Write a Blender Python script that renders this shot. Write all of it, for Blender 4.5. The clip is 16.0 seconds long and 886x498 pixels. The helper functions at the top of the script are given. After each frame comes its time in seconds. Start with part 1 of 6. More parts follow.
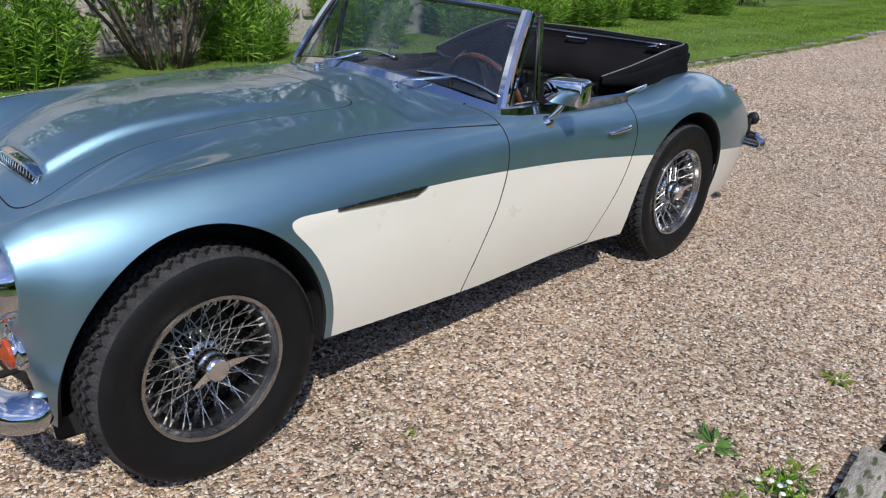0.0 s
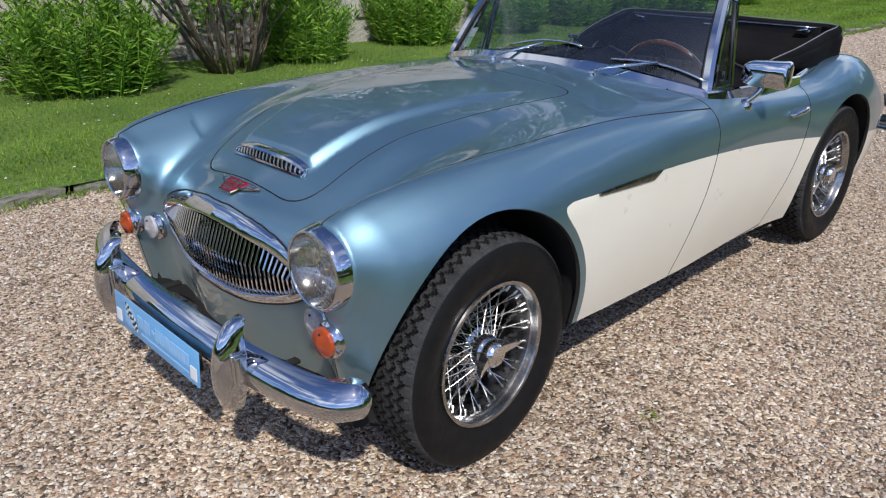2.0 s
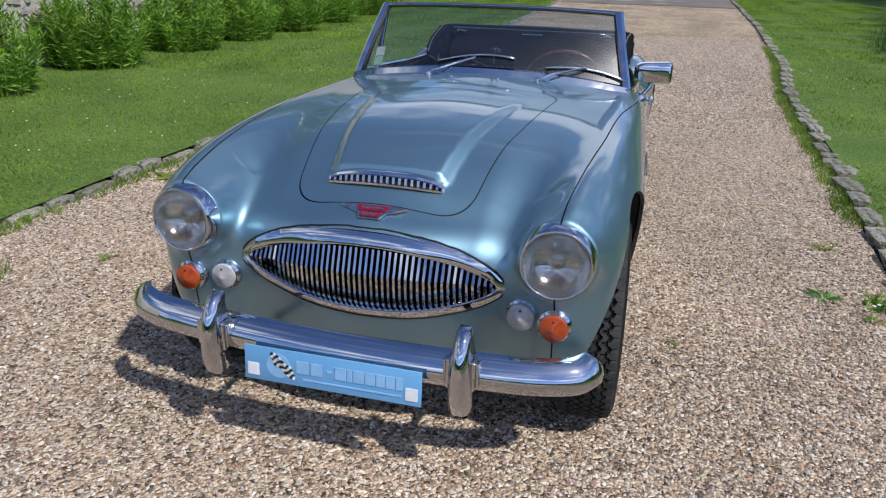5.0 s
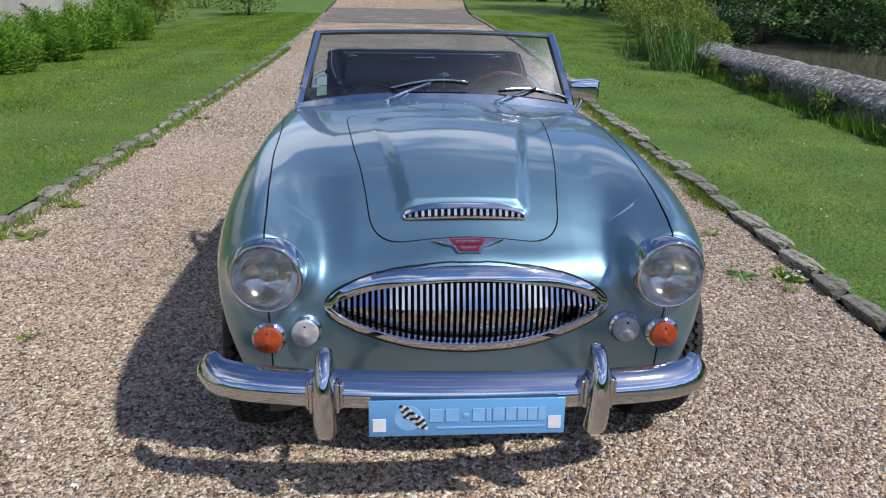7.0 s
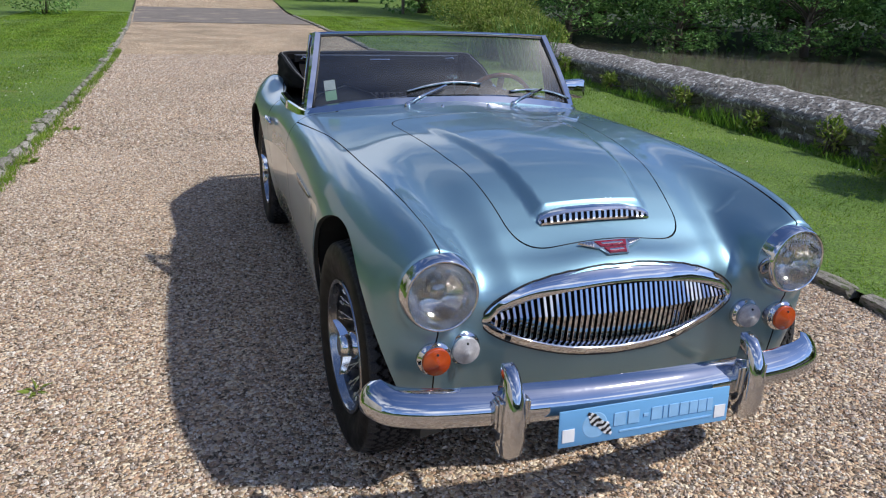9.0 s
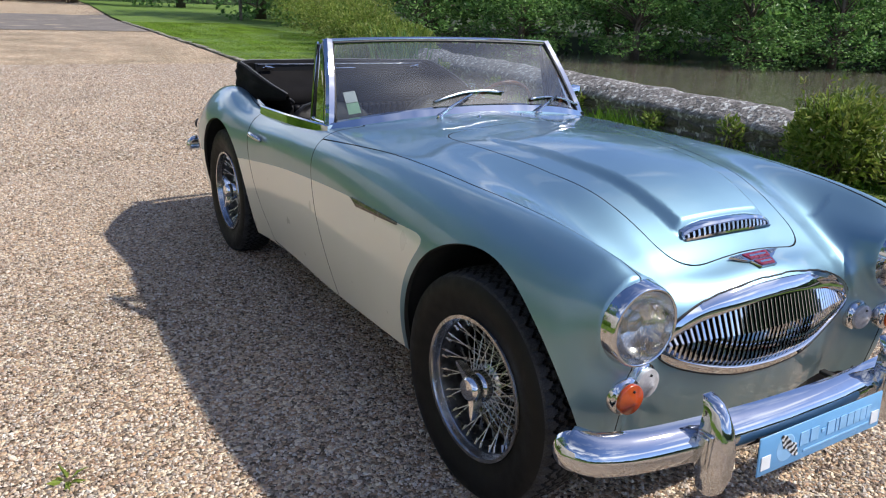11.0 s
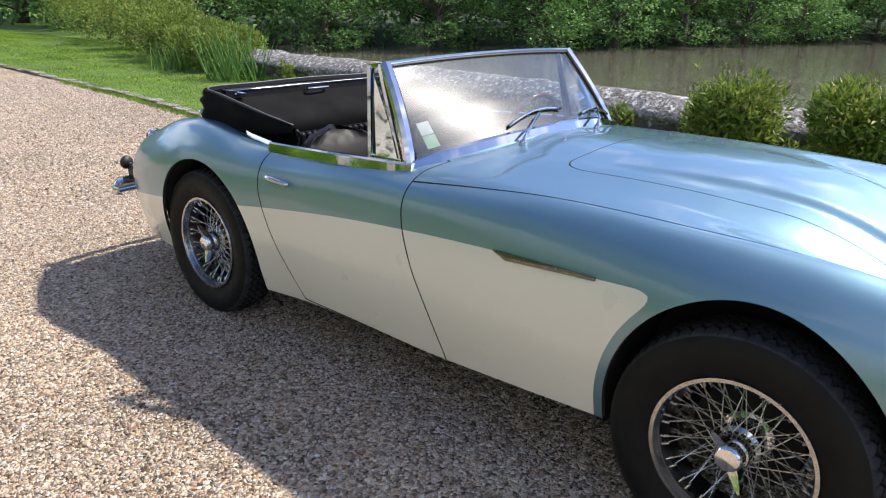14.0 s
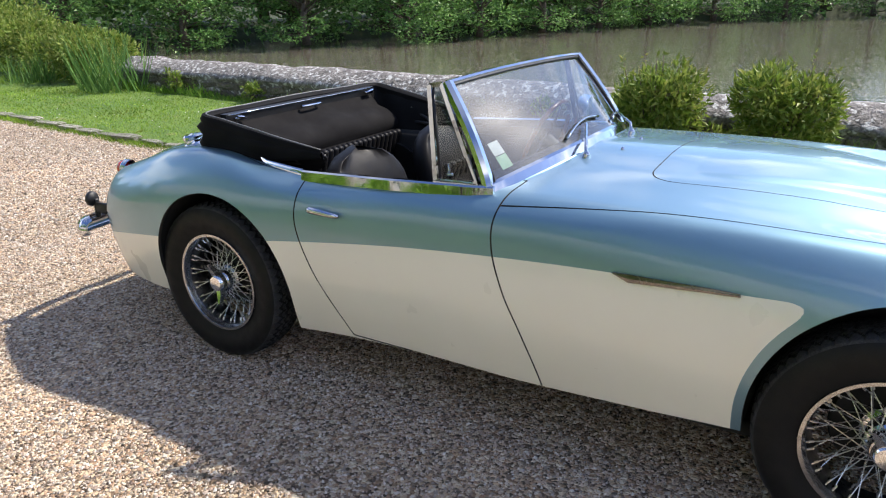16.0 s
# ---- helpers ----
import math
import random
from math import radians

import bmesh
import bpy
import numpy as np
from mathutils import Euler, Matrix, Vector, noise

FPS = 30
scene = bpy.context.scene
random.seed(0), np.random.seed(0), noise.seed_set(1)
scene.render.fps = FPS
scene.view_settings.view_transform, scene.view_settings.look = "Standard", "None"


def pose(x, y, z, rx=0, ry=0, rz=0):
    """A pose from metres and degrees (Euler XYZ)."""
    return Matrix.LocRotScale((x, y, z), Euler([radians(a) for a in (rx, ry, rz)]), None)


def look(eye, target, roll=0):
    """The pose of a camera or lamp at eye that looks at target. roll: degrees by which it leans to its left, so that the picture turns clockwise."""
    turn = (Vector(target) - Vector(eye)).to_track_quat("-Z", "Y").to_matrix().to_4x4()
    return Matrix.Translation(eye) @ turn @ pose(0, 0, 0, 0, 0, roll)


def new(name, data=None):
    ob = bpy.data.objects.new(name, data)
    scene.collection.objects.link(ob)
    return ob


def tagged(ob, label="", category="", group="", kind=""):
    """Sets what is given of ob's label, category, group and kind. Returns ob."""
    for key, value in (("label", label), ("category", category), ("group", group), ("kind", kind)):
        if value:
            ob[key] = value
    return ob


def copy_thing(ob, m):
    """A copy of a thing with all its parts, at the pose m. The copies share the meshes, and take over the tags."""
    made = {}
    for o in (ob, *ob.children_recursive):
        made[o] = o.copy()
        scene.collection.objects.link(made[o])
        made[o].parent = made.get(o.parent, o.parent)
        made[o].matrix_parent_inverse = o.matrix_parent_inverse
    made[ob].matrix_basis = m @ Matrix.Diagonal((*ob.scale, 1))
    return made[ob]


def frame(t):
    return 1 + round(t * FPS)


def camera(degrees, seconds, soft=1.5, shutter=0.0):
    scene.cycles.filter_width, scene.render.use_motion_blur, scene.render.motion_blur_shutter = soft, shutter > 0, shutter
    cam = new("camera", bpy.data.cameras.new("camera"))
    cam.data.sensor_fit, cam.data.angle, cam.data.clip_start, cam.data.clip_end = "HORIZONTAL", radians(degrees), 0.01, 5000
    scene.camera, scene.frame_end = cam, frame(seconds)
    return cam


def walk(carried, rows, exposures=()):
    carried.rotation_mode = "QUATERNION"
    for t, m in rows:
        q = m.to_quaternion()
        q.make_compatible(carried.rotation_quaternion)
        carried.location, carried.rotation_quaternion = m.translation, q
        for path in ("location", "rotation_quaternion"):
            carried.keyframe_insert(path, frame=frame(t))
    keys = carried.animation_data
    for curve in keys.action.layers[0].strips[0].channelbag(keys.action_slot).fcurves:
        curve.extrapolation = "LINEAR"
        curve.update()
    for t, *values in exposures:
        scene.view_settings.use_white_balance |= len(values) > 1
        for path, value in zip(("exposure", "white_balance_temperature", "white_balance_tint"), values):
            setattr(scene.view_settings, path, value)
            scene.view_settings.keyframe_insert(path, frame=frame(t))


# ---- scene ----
cam = camera(61.2, 16.0, 1.15)
PATH = [
    (0, (2.271, -0.76, 1.373), (0.963, 0.542, 0.603), 2.2),
    (0.5, (2.28, -0.896, 1.367), (0.936, 0.386, 0.625), 1.7),
    (1, (2.199, -1.088, 1.376), (0.863, 0.197, 0.626), 1.3),
    (1.5, (2.013, -1.188, 1.357), (0.694, 0.102, 0.585), 1.1),
    (2, (1.81, -1.284, 1.329), (0.493, 0.01, 0.558), 0.4),
    (2.5, (1.652, -1.47, 1.324), (0.394, -0.108, 0.574), -0.5),
    (3, (1.489, -1.631, 1.304), (0.315, -0.192, 0.562), -0.7),
    (3.5, (1.282, -1.728, 1.309), (0.208, -0.209, 0.575), -0.8),
    (4, (1.099, -1.895, 1.302), (0.212, -0.254, 0.582), -0.1),
    (4.2, (1.035, -1.976, 1.314), (0.227, -0.296, 0.591), 0.3),
    (6.3, (0.103, -2.243, 1.383), (0.03, -0.373, 0.677), 0.9),
    (6.5, (0.019, -2.229, 1.383), (-0.016, -0.354, 0.688), 0.7),
    (7, (-0.213, -2.244, 1.374), (-0.073, -0.367, 0.699), 1.1),
    (7.5, (-0.44, -2.277, 1.389), (-0.119, -0.421, 0.716), 1.8),
    (8, (-0.624, -2.188, 1.355), (-0.223, -0.346, 0.687), 1.7),
    (8.5, (-0.831, -2.058, 1.34), (-0.359, -0.228, 0.686), 1.7),
    (8.7, (-0.934, -2.043, 1.353), (-0.405, -0.23, 0.695), 1.8),
    (10.8, (-1.68, -1.538, 1.316), (-0.697, 0.087, 0.69), 2.5),
    (11, (-1.716, -1.479, 1.311), (-0.715, 0.133, 0.679), 2.4),
    (11.5, (-1.804, -1.289, 1.31), (-0.797, 0.323, 0.688), 2.3),
    (12, (-1.914, -1.129, 1.304), (-0.853, 0.455, 0.701), 2.4),
    (12.5, (-2.067, -0.99, 1.339), (-0.872, 0.486, 0.711), 2.0),
    (13, (-2.124, -0.827, 1.336), (-0.858, 0.577, 0.682), 0.9),
    (13.5, (-2.164, -0.657, 1.343), (-0.858, 0.712, 0.695), 0.4),
    (14, (-2.288, -0.528, 1.358), (-0.887, 0.747, 0.717), 0.6),
    (14.5, (-2.404, -0.403, 1.385), (-0.926, 0.768, 0.719), 0.9),
    (15, (-2.44, -0.211, 1.383), (-0.941, 0.928, 0.709), 1.1),
    (15.5, (-2.543, -0.042, 1.398), (-1.001, 1.043, 0.731), -0.1),
    (16, (-2.581, 0.098, 1.427), (-0.976, 1.09, 0.765), -1.0),
]
walk(cam, [(t, look(eye, target, roll)) for t, eye, target, roll in PATH],
     [(0, -0.02, 6350, 11), (4.2, -0.04, 6250, 10), (8.5, 0.06, 6350, 10), (11, 0.38, 6550, 10), (12.5, 0.56, 6600, 10), (14.5, 0.77, 6650, 10), (16, 0.86, 6750, 10)])

# ---- light ----
SUN = Vector((0.70, -0.46, 1.0)).normalized()
world = bpy.data.worlds.new("sky")
scene.world = world
world.use_nodes = True
wn, wl = world.node_tree.nodes, world.node_tree.links
sky = wn.new("ShaderNodeTexSky")
sky.sky_type = "NISHITA"
sky.sun_disc = False
sky.sun_elevation = math.asin(SUN.z)
sky.sun_rotation = math.atan2(SUN.x, SUN.y)
sky.air_density, sky.dust_density, sky.ozone_density = 0.65, 0.35, 4.0
SKY = 0.175
geo = wn.new("ShaderNodeTexCoord")
stretch = wn.new("ShaderNodeMapping")
stretch.inputs["Location"].default_value = (0.35, 0.9, 0.2)
stretch.inputs["Scale"].default_value = (1.0, 1.0, 2.6)
cloud = wn.new("ShaderNodeTexNoise")
cloud.inputs["Scale"].default_value = 2.3
cloud.inputs["Detail"].default_value = 7.0
cloud.inputs["Roughness"].default_value = 0.55
cover = wn.new("ShaderNodeMapRange")
cover.interpolation_type = "SMOOTHSTEP"
cover.inputs["From Min"].default_value = 0.46
cover.inputs["From Max"].default_value = 0.66
cover.inputs["To Max"].default_value = 0.8
mixc = wn.new("ShaderNodeMix")
mixc.data_type = "RGBA"
mixc.inputs["B"].default_value = (8.5, 8.7, 9.0, 1)
wl.new(geo.outputs["Generated"], stretch.inputs["Vector"])
wl.new(stretch.outputs["Vector"], cloud.inputs["Vector"])
wl.new(cloud.outputs["Fac"], cover.inputs["Value"])
# the clouds stand low round the horizon and leave the zenith clear
split, low, thin = wn.new("ShaderNodeSeparateXYZ"), wn.new("ShaderNodeMapRange"), wn.new("ShaderNodeMath")
low.interpolation_type = "SMOOTHSTEP"
for key, value in (("From Min", 0.45), ("From Max", 0.85), ("To Min", 1.0), ("To Max", 0.12)):
    low.inputs[key].default_value = value
thin.operation = "MULTIPLY"
wl.new(geo.outputs["Generated"], split.inputs["Vector"])
wl.new(split.outputs["Z"], low.inputs["Value"])
wl.new(cover.outputs["Result"], thin.inputs[0])
wl.new(low.outputs["Result"], thin.inputs[1])
wl.new(thin.outputs["Value"], mixc.inputs["Factor"])
deep = wn.new("ShaderNodeHueSaturation")
deep.inputs["Saturation"].default_value = 1.05
deep.inputs["Hue"].default_value = 0.506
wl.new(sky.outputs["Color"], deep.inputs["Color"])
wl.new(deep.outputs["Color"], mixc.inputs["A"])
wl.new(mixc.outputs["Result"], wn["Background"].inputs["Color"])
wn["Background"].inputs["Strength"].default_value = SKY
lamp = bpy.data.lights.new("sun", "SUN")
lamp.energy, lamp.angle, lamp.color = 4.2, radians(1.5), (1.0, 0.95, 0.88)
new("sun", lamp).matrix_world = look(tuple(SUN * 30), (0, 0, 0))


# ---- material tools ----
def material(name, base, rough=0.5, metal=0.0, coat=0.0, spec=0.5, tint=None, scale=8.0, grain=0.0, grain_scale=120.0, bump=0.0, bump_scale=200.0,
             wear=None, wear_scale=3.0, wear_at=0.6, each=0.0, rough_var=0.08, distance=0.01):
    """A surface with two scales of variation: slow patches towards tint, fine grain, an optional wear colour, and relief."""
    m = bpy.data.materials.new(name)
    m.use_nodes = True
    n, l = m.node_tree.nodes, m.node_tree.links
    b = n["Principled BSDF"]
    b.inputs["Roughness"].default_value, b.inputs["Metallic"].default_value = rough, metal
    b.inputs["Coat Weight"].default_value = coat
    b.inputs["Coat Roughness"].default_value = 0.04
    b.inputs["Specular IOR Level"].default_value = spec
    pos = n.new("ShaderNodeTexCoord").outputs["Object"]
    def noise_of(s, detail=4.0):
        t = n.new("ShaderNodeTexNoise")
        t.inputs["Scale"].default_value, t.inputs["Detail"].default_value = s, detail
        l.new(pos, t.inputs["Vector"])
        return t.outputs["Fac"]
    def ramp(fac, lo, hi, a=0.0, z=1.0):
        r = n.new("ShaderNodeMapRange")
        for key, v in (("From Min", lo), ("From Max", hi), ("To Min", a), ("To Max", z)):
            r.inputs[key].default_value = v
        l.new(fac, r.inputs["Value"])
        return r.outputs["Result"]
    def blend(a, c, fac, mode="MIX"):
        x = n.new("ShaderNodeMix")
        x.data_type, x.blend_type = "RGBA", mode
        for sock, v in (("A", a), ("B", c)):
            if isinstance(v, tuple):
                x.inputs[sock].default_value = (*v, 1)
            else:
                l.new(v, x.inputs[sock])
        if isinstance(fac, float):
            x.inputs["Factor"].default_value = fac
        else:
            l.new(fac, x.inputs["Factor"])
        return x.outputs["Result"]
    colour = blend(base, tint or tuple(0.85 * v for v in base), ramp(noise_of(scale), 0.35, 0.65))
    if grain:
        dark, light = tuple([1 - grain] * 3), tuple([1 + grain] * 3)
        colour = blend(colour, blend(dark, light, ramp(noise_of(grain_scale), 0.3, 0.7)), 1.0, "MULTIPLY")
    if each:
        info = n.new("ShaderNodeObjectInfo")
        colour = blend(colour, blend(tuple([1 - each] * 3), tuple([1 + each] * 3), info.outputs["Random"]), 1.0, "MULTIPLY")
    if wear:
        colour = blend(colour, wear, ramp(noise_of(wear_scale, 8.0), wear_at, wear_at + 0.08))
    l.new(colour, b.inputs["Base Color"])
    l.new(ramp(noise_of(scale * 2.3), 0.3, 0.7, max(rough - rough_var, 0.01), min(rough + rough_var, 1)), b.inputs["Roughness"])
    if bump:
        k = n.new("ShaderNodeBump")
        k.inputs["Strength"].default_value, k.inputs["Distance"].default_value = bump, distance
        l.new(noise_of(bump_scale, 6.0), k.inputs["Height"])
        l.new(k.outputs["Normal"], b.inputs["Normal"])
    return m


# ---- mesh tools ----
def build(name, v, f, mat, parent=None, label="", smooth=True, normals=None, sharp=None):
    """One mesh object from points and faces. sharp: edges that bend by more degrees than this stay hard."""
    me = bpy.data.meshes.new(name)
    me.from_pydata([tuple(p) for p in v], [], [tuple(int(i) for i in q) for q in f])
    me.polygons.foreach_set("use_smooth", np.full(len(me.polygons), smooth))
    me.materials.append(mat)
    if normals is not None:
        me.normals_split_custom_set_from_vertices([tuple(p) for p in normals])
    elif sharp:
        me.set_sharp_from_angle(angle=radians(sharp))
    me.update()
    ob = new(name, me)
    ob.parent = parent
    if label:
        tagged(ob, label)
    return ob


def thing(name, place, label, category, group="", kind=""):
    ob = new(name)
    ob.empty_display_size = 0.1
    ob.matrix_basis = place if isinstance(place, Matrix) else Matrix.Translation(place)
    return tagged(ob, label, category, group, kind)


def join(*pieces):
    v, f, base = [], [], 0
    for pv, pf in pieces:
        v += [tuple(p) for p in pv]
        f += [tuple(i + base for i in q) for q in pf]
        base += len(pv)
    return v, f


def moved(piece, m):
    return [tuple(m @ Vector(p)) for p in piece[0]], piece[1]


def flipped(piece):
    """The mirror image across the car's middle plane."""
    return [(-p[0], p[1], p[2]) for p in piece[0]], [tuple(reversed(q)) for q in piece[1]]


def box(cx, cy, cz, sx, sy, sz, bevel=0.004):
    bm = bmesh.new()
    bmesh.ops.create_cube(bm, size=1.0, matrix=Matrix.LocRotScale((cx, cy, cz), None, (sx, sy, sz)))
    if bevel:
        bmesh.ops.bevel(bm, geom=bm.edges[:], offset=min(bevel, 0.45 * min(sx, sy, sz)), segments=2, affect="EDGES", profile=0.5)
    bm.verts.index_update()
    out = [tuple(q.co) for q in bm.verts], [tuple(q.index for q in face.verts) for face in bm.faces]
    bm.free()
    return out


def lathe(profile, n=48, m=None, closed=False):
    """Turns (radius, height) points round z."""
    v, f, k = [], [], len(profile)
    for a in range(n):
        c, s = math.cos(2 * math.pi * a / n), math.sin(2 * math.pi * a / n)
        v += [(r * c, r * s, h) for r, h in profile]
    for a in range(n):
        for b in range(k if closed else k - 1):
            p, q = a * k, (a + 1) % n * k
            f.append((p + b, q + b, q + (b + 1) % k, p + (b + 1) % k))
    return moved((v, f), m) if m else (v, f)


def sweep(path, section, up=(0, 0, 1), caps=True, sizes=None):
    """Carries a closed section of (side, up) points along a path."""
    path = [Vector(p) for p in path]
    v, f, k = [], [], len(section)
    for i, p in enumerate(path):
        ahead = (path[min(i + 1, len(path) - 1)] - path[max(i - 1, 0)]).normalized()
        side = ahead.cross(Vector(up)).normalized()
        top = side.cross(ahead)
        g = sizes[i] if sizes else 1.0
        v += [tuple(p + side * a * g + top * b * g) for a, b in section]
    for i in range(len(path) - 1):
        for b in range(k):
            f.append((i * k + b, i * k + (b + 1) % k, (i + 1) * k + (b + 1) % k, (i + 1) * k + b))
    if caps:
        f += [tuple(reversed(range(k))), tuple(range((len(path) - 1) * k, len(path) * k))]
    return v, f


def ring(r, n=8):
    return [(r * math.cos(2 * math.pi * i / n), r * math.sin(2 * math.pi * i / n)) for i in range(n)]


def tube(path, r, n=8, sizes=None):
    d = Vector(path[-1]) - Vector(path[0])
    return sweep(path, ring(r, n), (1, 0, 0) if abs(d.z) > 0.7 * d.length else (0, 0, 1), True, sizes)


def smooth_line(points, n):
    """A Catmull-Rom line through the points, n steps between each two."""
    p = [Vector(q) for q in points]
    p = [2 * p[0] - p[1], *p, 2 * p[-1] - p[-2]]
    out = []
    for i in range(1, len(p) - 2):
        for s in range(n):
            t = s / n
            out.append(0.5 * (2 * p[i] + (p[i + 1] - p[i - 1]) * t + (2 * p[i - 1] - 5 * p[i] + 4 * p[i + 1] - p[i + 2]) * t * t
                              + (3 * p[i] - p[i - 1] - 3 * p[i + 1] + p[i + 2]) * t ** 3))
    return out + [p[-2]]


def curve(xs, ys):
    """A smooth function through the points, with cubic pieces."""
    xs, ys = np.array(xs, float), np.array(ys, float)
    d = np.gradient(ys, xs)
    def at(x):
        x = np.clip(x, xs[0], xs[-1])
        i = np.clip(np.searchsorted(xs, x) - 1, 0, len(xs) - 2)
        h = xs[i + 1] - xs[i]
        t = (x - xs[i]) / h
        return ys[i] * (1 + 2 * t) * (1 - t) ** 2 + ys[i + 1] * t * t * (3 - 2 * t) + h * (d[i] * t * (1 - t) ** 2 - d[i + 1] * t * t * (1 - t))
    return at


# ---- materials ----
blue = material("ice_blue_metallic", (0.210, 0.350, 0.428), rough=0.46, metal=0.92, coat=1.0, tint=(0.197, 0.335, 0.413), scale=3, grain=0.05, grain_scale=900, rough_var=0.02)
cream = material("cream_paint", (0.81, 0.78, 0.67), rough=0.30, coat=1.0, tint=(0.79, 0.755, 0.64), scale=3, rough_var=0.03)
chrome = material("chrome", (0.60, 0.61, 0.64), rough=0.045, metal=1.0, tint=(0.55, 0.56, 0.59), scale=14, rough_var=0.03)
dull_chrome = material("worn_chrome", (0.62, 0.63, 0.64), rough=0.18, metal=1.0, scale=30, rough_var=0.06)
rubber = material("tyre_rubber", (0.006, 0.006, 0.0065), rough=0.55, spec=0.22, tint=(0.009, 0.009, 0.009), scale=12, grain=0.25, grain_scale=300, bump=0.15, bump_scale=500, distance=0.002)
tread_rubber = material("dusty_tread", (0.046, 0.046, 0.047), rough=0.85, spec=0.2, tint=(0.028, 0.028, 0.029), scale=18, grain=0.35, grain_scale=250, bump=0.2, bump_scale=400, distance=0.002)
black_trim = material("black_rubber_trim", (0.012, 0.012, 0.013), rough=0.5, scale=20)
under = material("black_underside_and_shade", (0.010, 0.010, 0.010), rough=0.85, scale=6)
def clear_glass(name, colour, ior, rough, flutes=0.0, dust=0.0):
    """Thin glass: clear, with the gloss of both its faces; flutes: upright ribs; dust: how much of a pale film lies on it."""
    g = bpy.data.materials.new(name)
    g.use_nodes = True
    n, l = g.node_tree.nodes, g.node_tree.links
    see, gloss, mix, fres = n.new("ShaderNodeBsdfTransparent"), n.new("ShaderNodeBsdfGlossy"), n.new("ShaderNodeMixShader"), n.new("ShaderNodeFresnel")
    see.inputs["Color"].default_value = (*colour, 1)
    gloss.inputs["Roughness"].default_value = rough
    fres.inputs["IOR"].default_value = ior
    if flutes:
        tex, bump, pos = n.new("ShaderNodeTexWave"), n.new("ShaderNodeBump"), n.new("ShaderNodeTexCoord")
        tex.inputs["Scale"].default_value = flutes
        bump.inputs["Strength"].default_value, bump.inputs["Distance"].default_value = 0.7, 0.004
        l.new(pos.outputs["Object"], tex.inputs["Vector"])
        l.new(tex.outputs["Fac"], bump.inputs["Height"])
        l.new(bump.outputs["Normal"], gloss.inputs["Normal"])
        l.new(bump.outputs["Normal"], fres.inputs["Normal"])
        rib, spread, share = n.new("ShaderNodeBsdfGlossy"), n.new("ShaderNodeMixShader"), n.new("ShaderNodeMapRange")
        rib.inputs["Roughness"].default_value = 0.40
        share.inputs["To Min"].default_value, share.inputs["To Max"].default_value = 0.02, 0.24
        l.new(tex.outputs["Fac"], share.inputs["Value"])
        l.new(share.outputs["Result"], spread.inputs["Fac"])
        l.new(see.outputs[0], spread.inputs[1])
        l.new(rib.outputs["BSDF"], spread.inputs[2])
        see = spread
    if dust:
        film, spread, where, amount = n.new("ShaderNodeBsdfGlossy"), n.new("ShaderNodeMixShader"), n.new("ShaderNodeTexNoise"), n.new("ShaderNodeMapRange")
        film.inputs["Roughness"].default_value = 0.38
        where.inputs["Scale"].default_value = 3.5
        amount.inputs["To Min"].default_value, amount.inputs["To Max"].default_value = 0.3 * dust, 1.7 * dust
        l.new(where.outputs["Fac"], amount.inputs["Value"])
        l.new(amount.outputs["Result"], spread.inputs["Fac"])
        l.new(see.outputs[0], spread.inputs[1])
        l.new(film.outputs["BSDF"], spread.inputs[2])
        see = spread
    l.new(fres.outputs["Fac"], mix.inputs["Fac"])
    l.new(see.outputs[0], mix.inputs[1])
    l.new(gloss.outputs["BSDF"], mix.inputs[2])
    l.new(mix.outputs["Shader"], n["Material Output"].inputs["Surface"])
    return g


screen_glass = clear_glass("screen_glass", (0.56, 0.63, 0.66), 1.75, 0.012, 0.0, 0.046)
vent_glass = clear_glass("vent_glass", (0.86, 0.91, 0.90), 1.45, 0.02)
lamp_glass = clear_glass("lamp_glass", (0.95, 0.95, 0.94), 1.40, 0.03, 62.0)
reflector_mat = material("lamp_reflector", (0.86, 0.86, 0.85), rough=0.11, metal=1.0, tint=(0.80, 0.80, 0.79), scale=8, rough_var=0.03)
mossy_stone = material("mossy_stone", (0.10, 0.085, 0.065), rough=0.95, tint=(0.17, 0.15, 0.12), scale=6, grain=0.4, grain_scale=50, bump=0.8, bump_scale=30, distance=0.02, wear=(0.06, 0.08, 0.025), wear_scale=5, wear_at=0.55, each=0.3)
amber = material("amber_lens", (0.43, 0.062, 0.008), rough=0.12, coat=1.0, tint=(0.33, 0.042, 0.006), scale=40)
clear_lens = material("clear_lens", (0.48, 0.47, 0.48), rough=0.16, coat=1.0, tint=(0.34, 0.33, 0.34), scale=60)
flash_metal = material("dull_side_metal", (0.22, 0.21, 0.20), rough=0.24, metal=1.0, tint=(0.16, 0.155, 0.15), scale=30, rough_var=0.06)
rim_metal = material("wheel_rim_chrome", (0.46, 0.46, 0.46), rough=0.22, metal=1.0, tint=(0.38, 0.38, 0.38), scale=30, rough_var=0.06)
spoke_metal = material("spoke_steel", (0.68, 0.68, 0.67), rough=0.30, metal=1.0, tint=(0.60, 0.60, 0.59), scale=30)
spinner_metal = material("spinner_chrome", (0.82, 0.82, 0.82), rough=0.13, metal=1.0, tint=(0.74, 0.74, 0.74), scale=20, rough_var=0.04)
# the rim's chrome darkened: shade behind the spokes is put into the colour
shaded_well = material("shaded_rim_chrome", (0.20, 0.20, 0.20), rough=0.32, metal=1.0, tint=(0.08, 0.08, 0.08), scale=30)
red_lens = material("red_lens", (0.45, 0.015, 0.012), rough=0.12, coat=1.0, scale=40)
enamel = material("red_enamel", (0.20, 0.005, 0.022), rough=0.3, coat=0.2, scale=40)
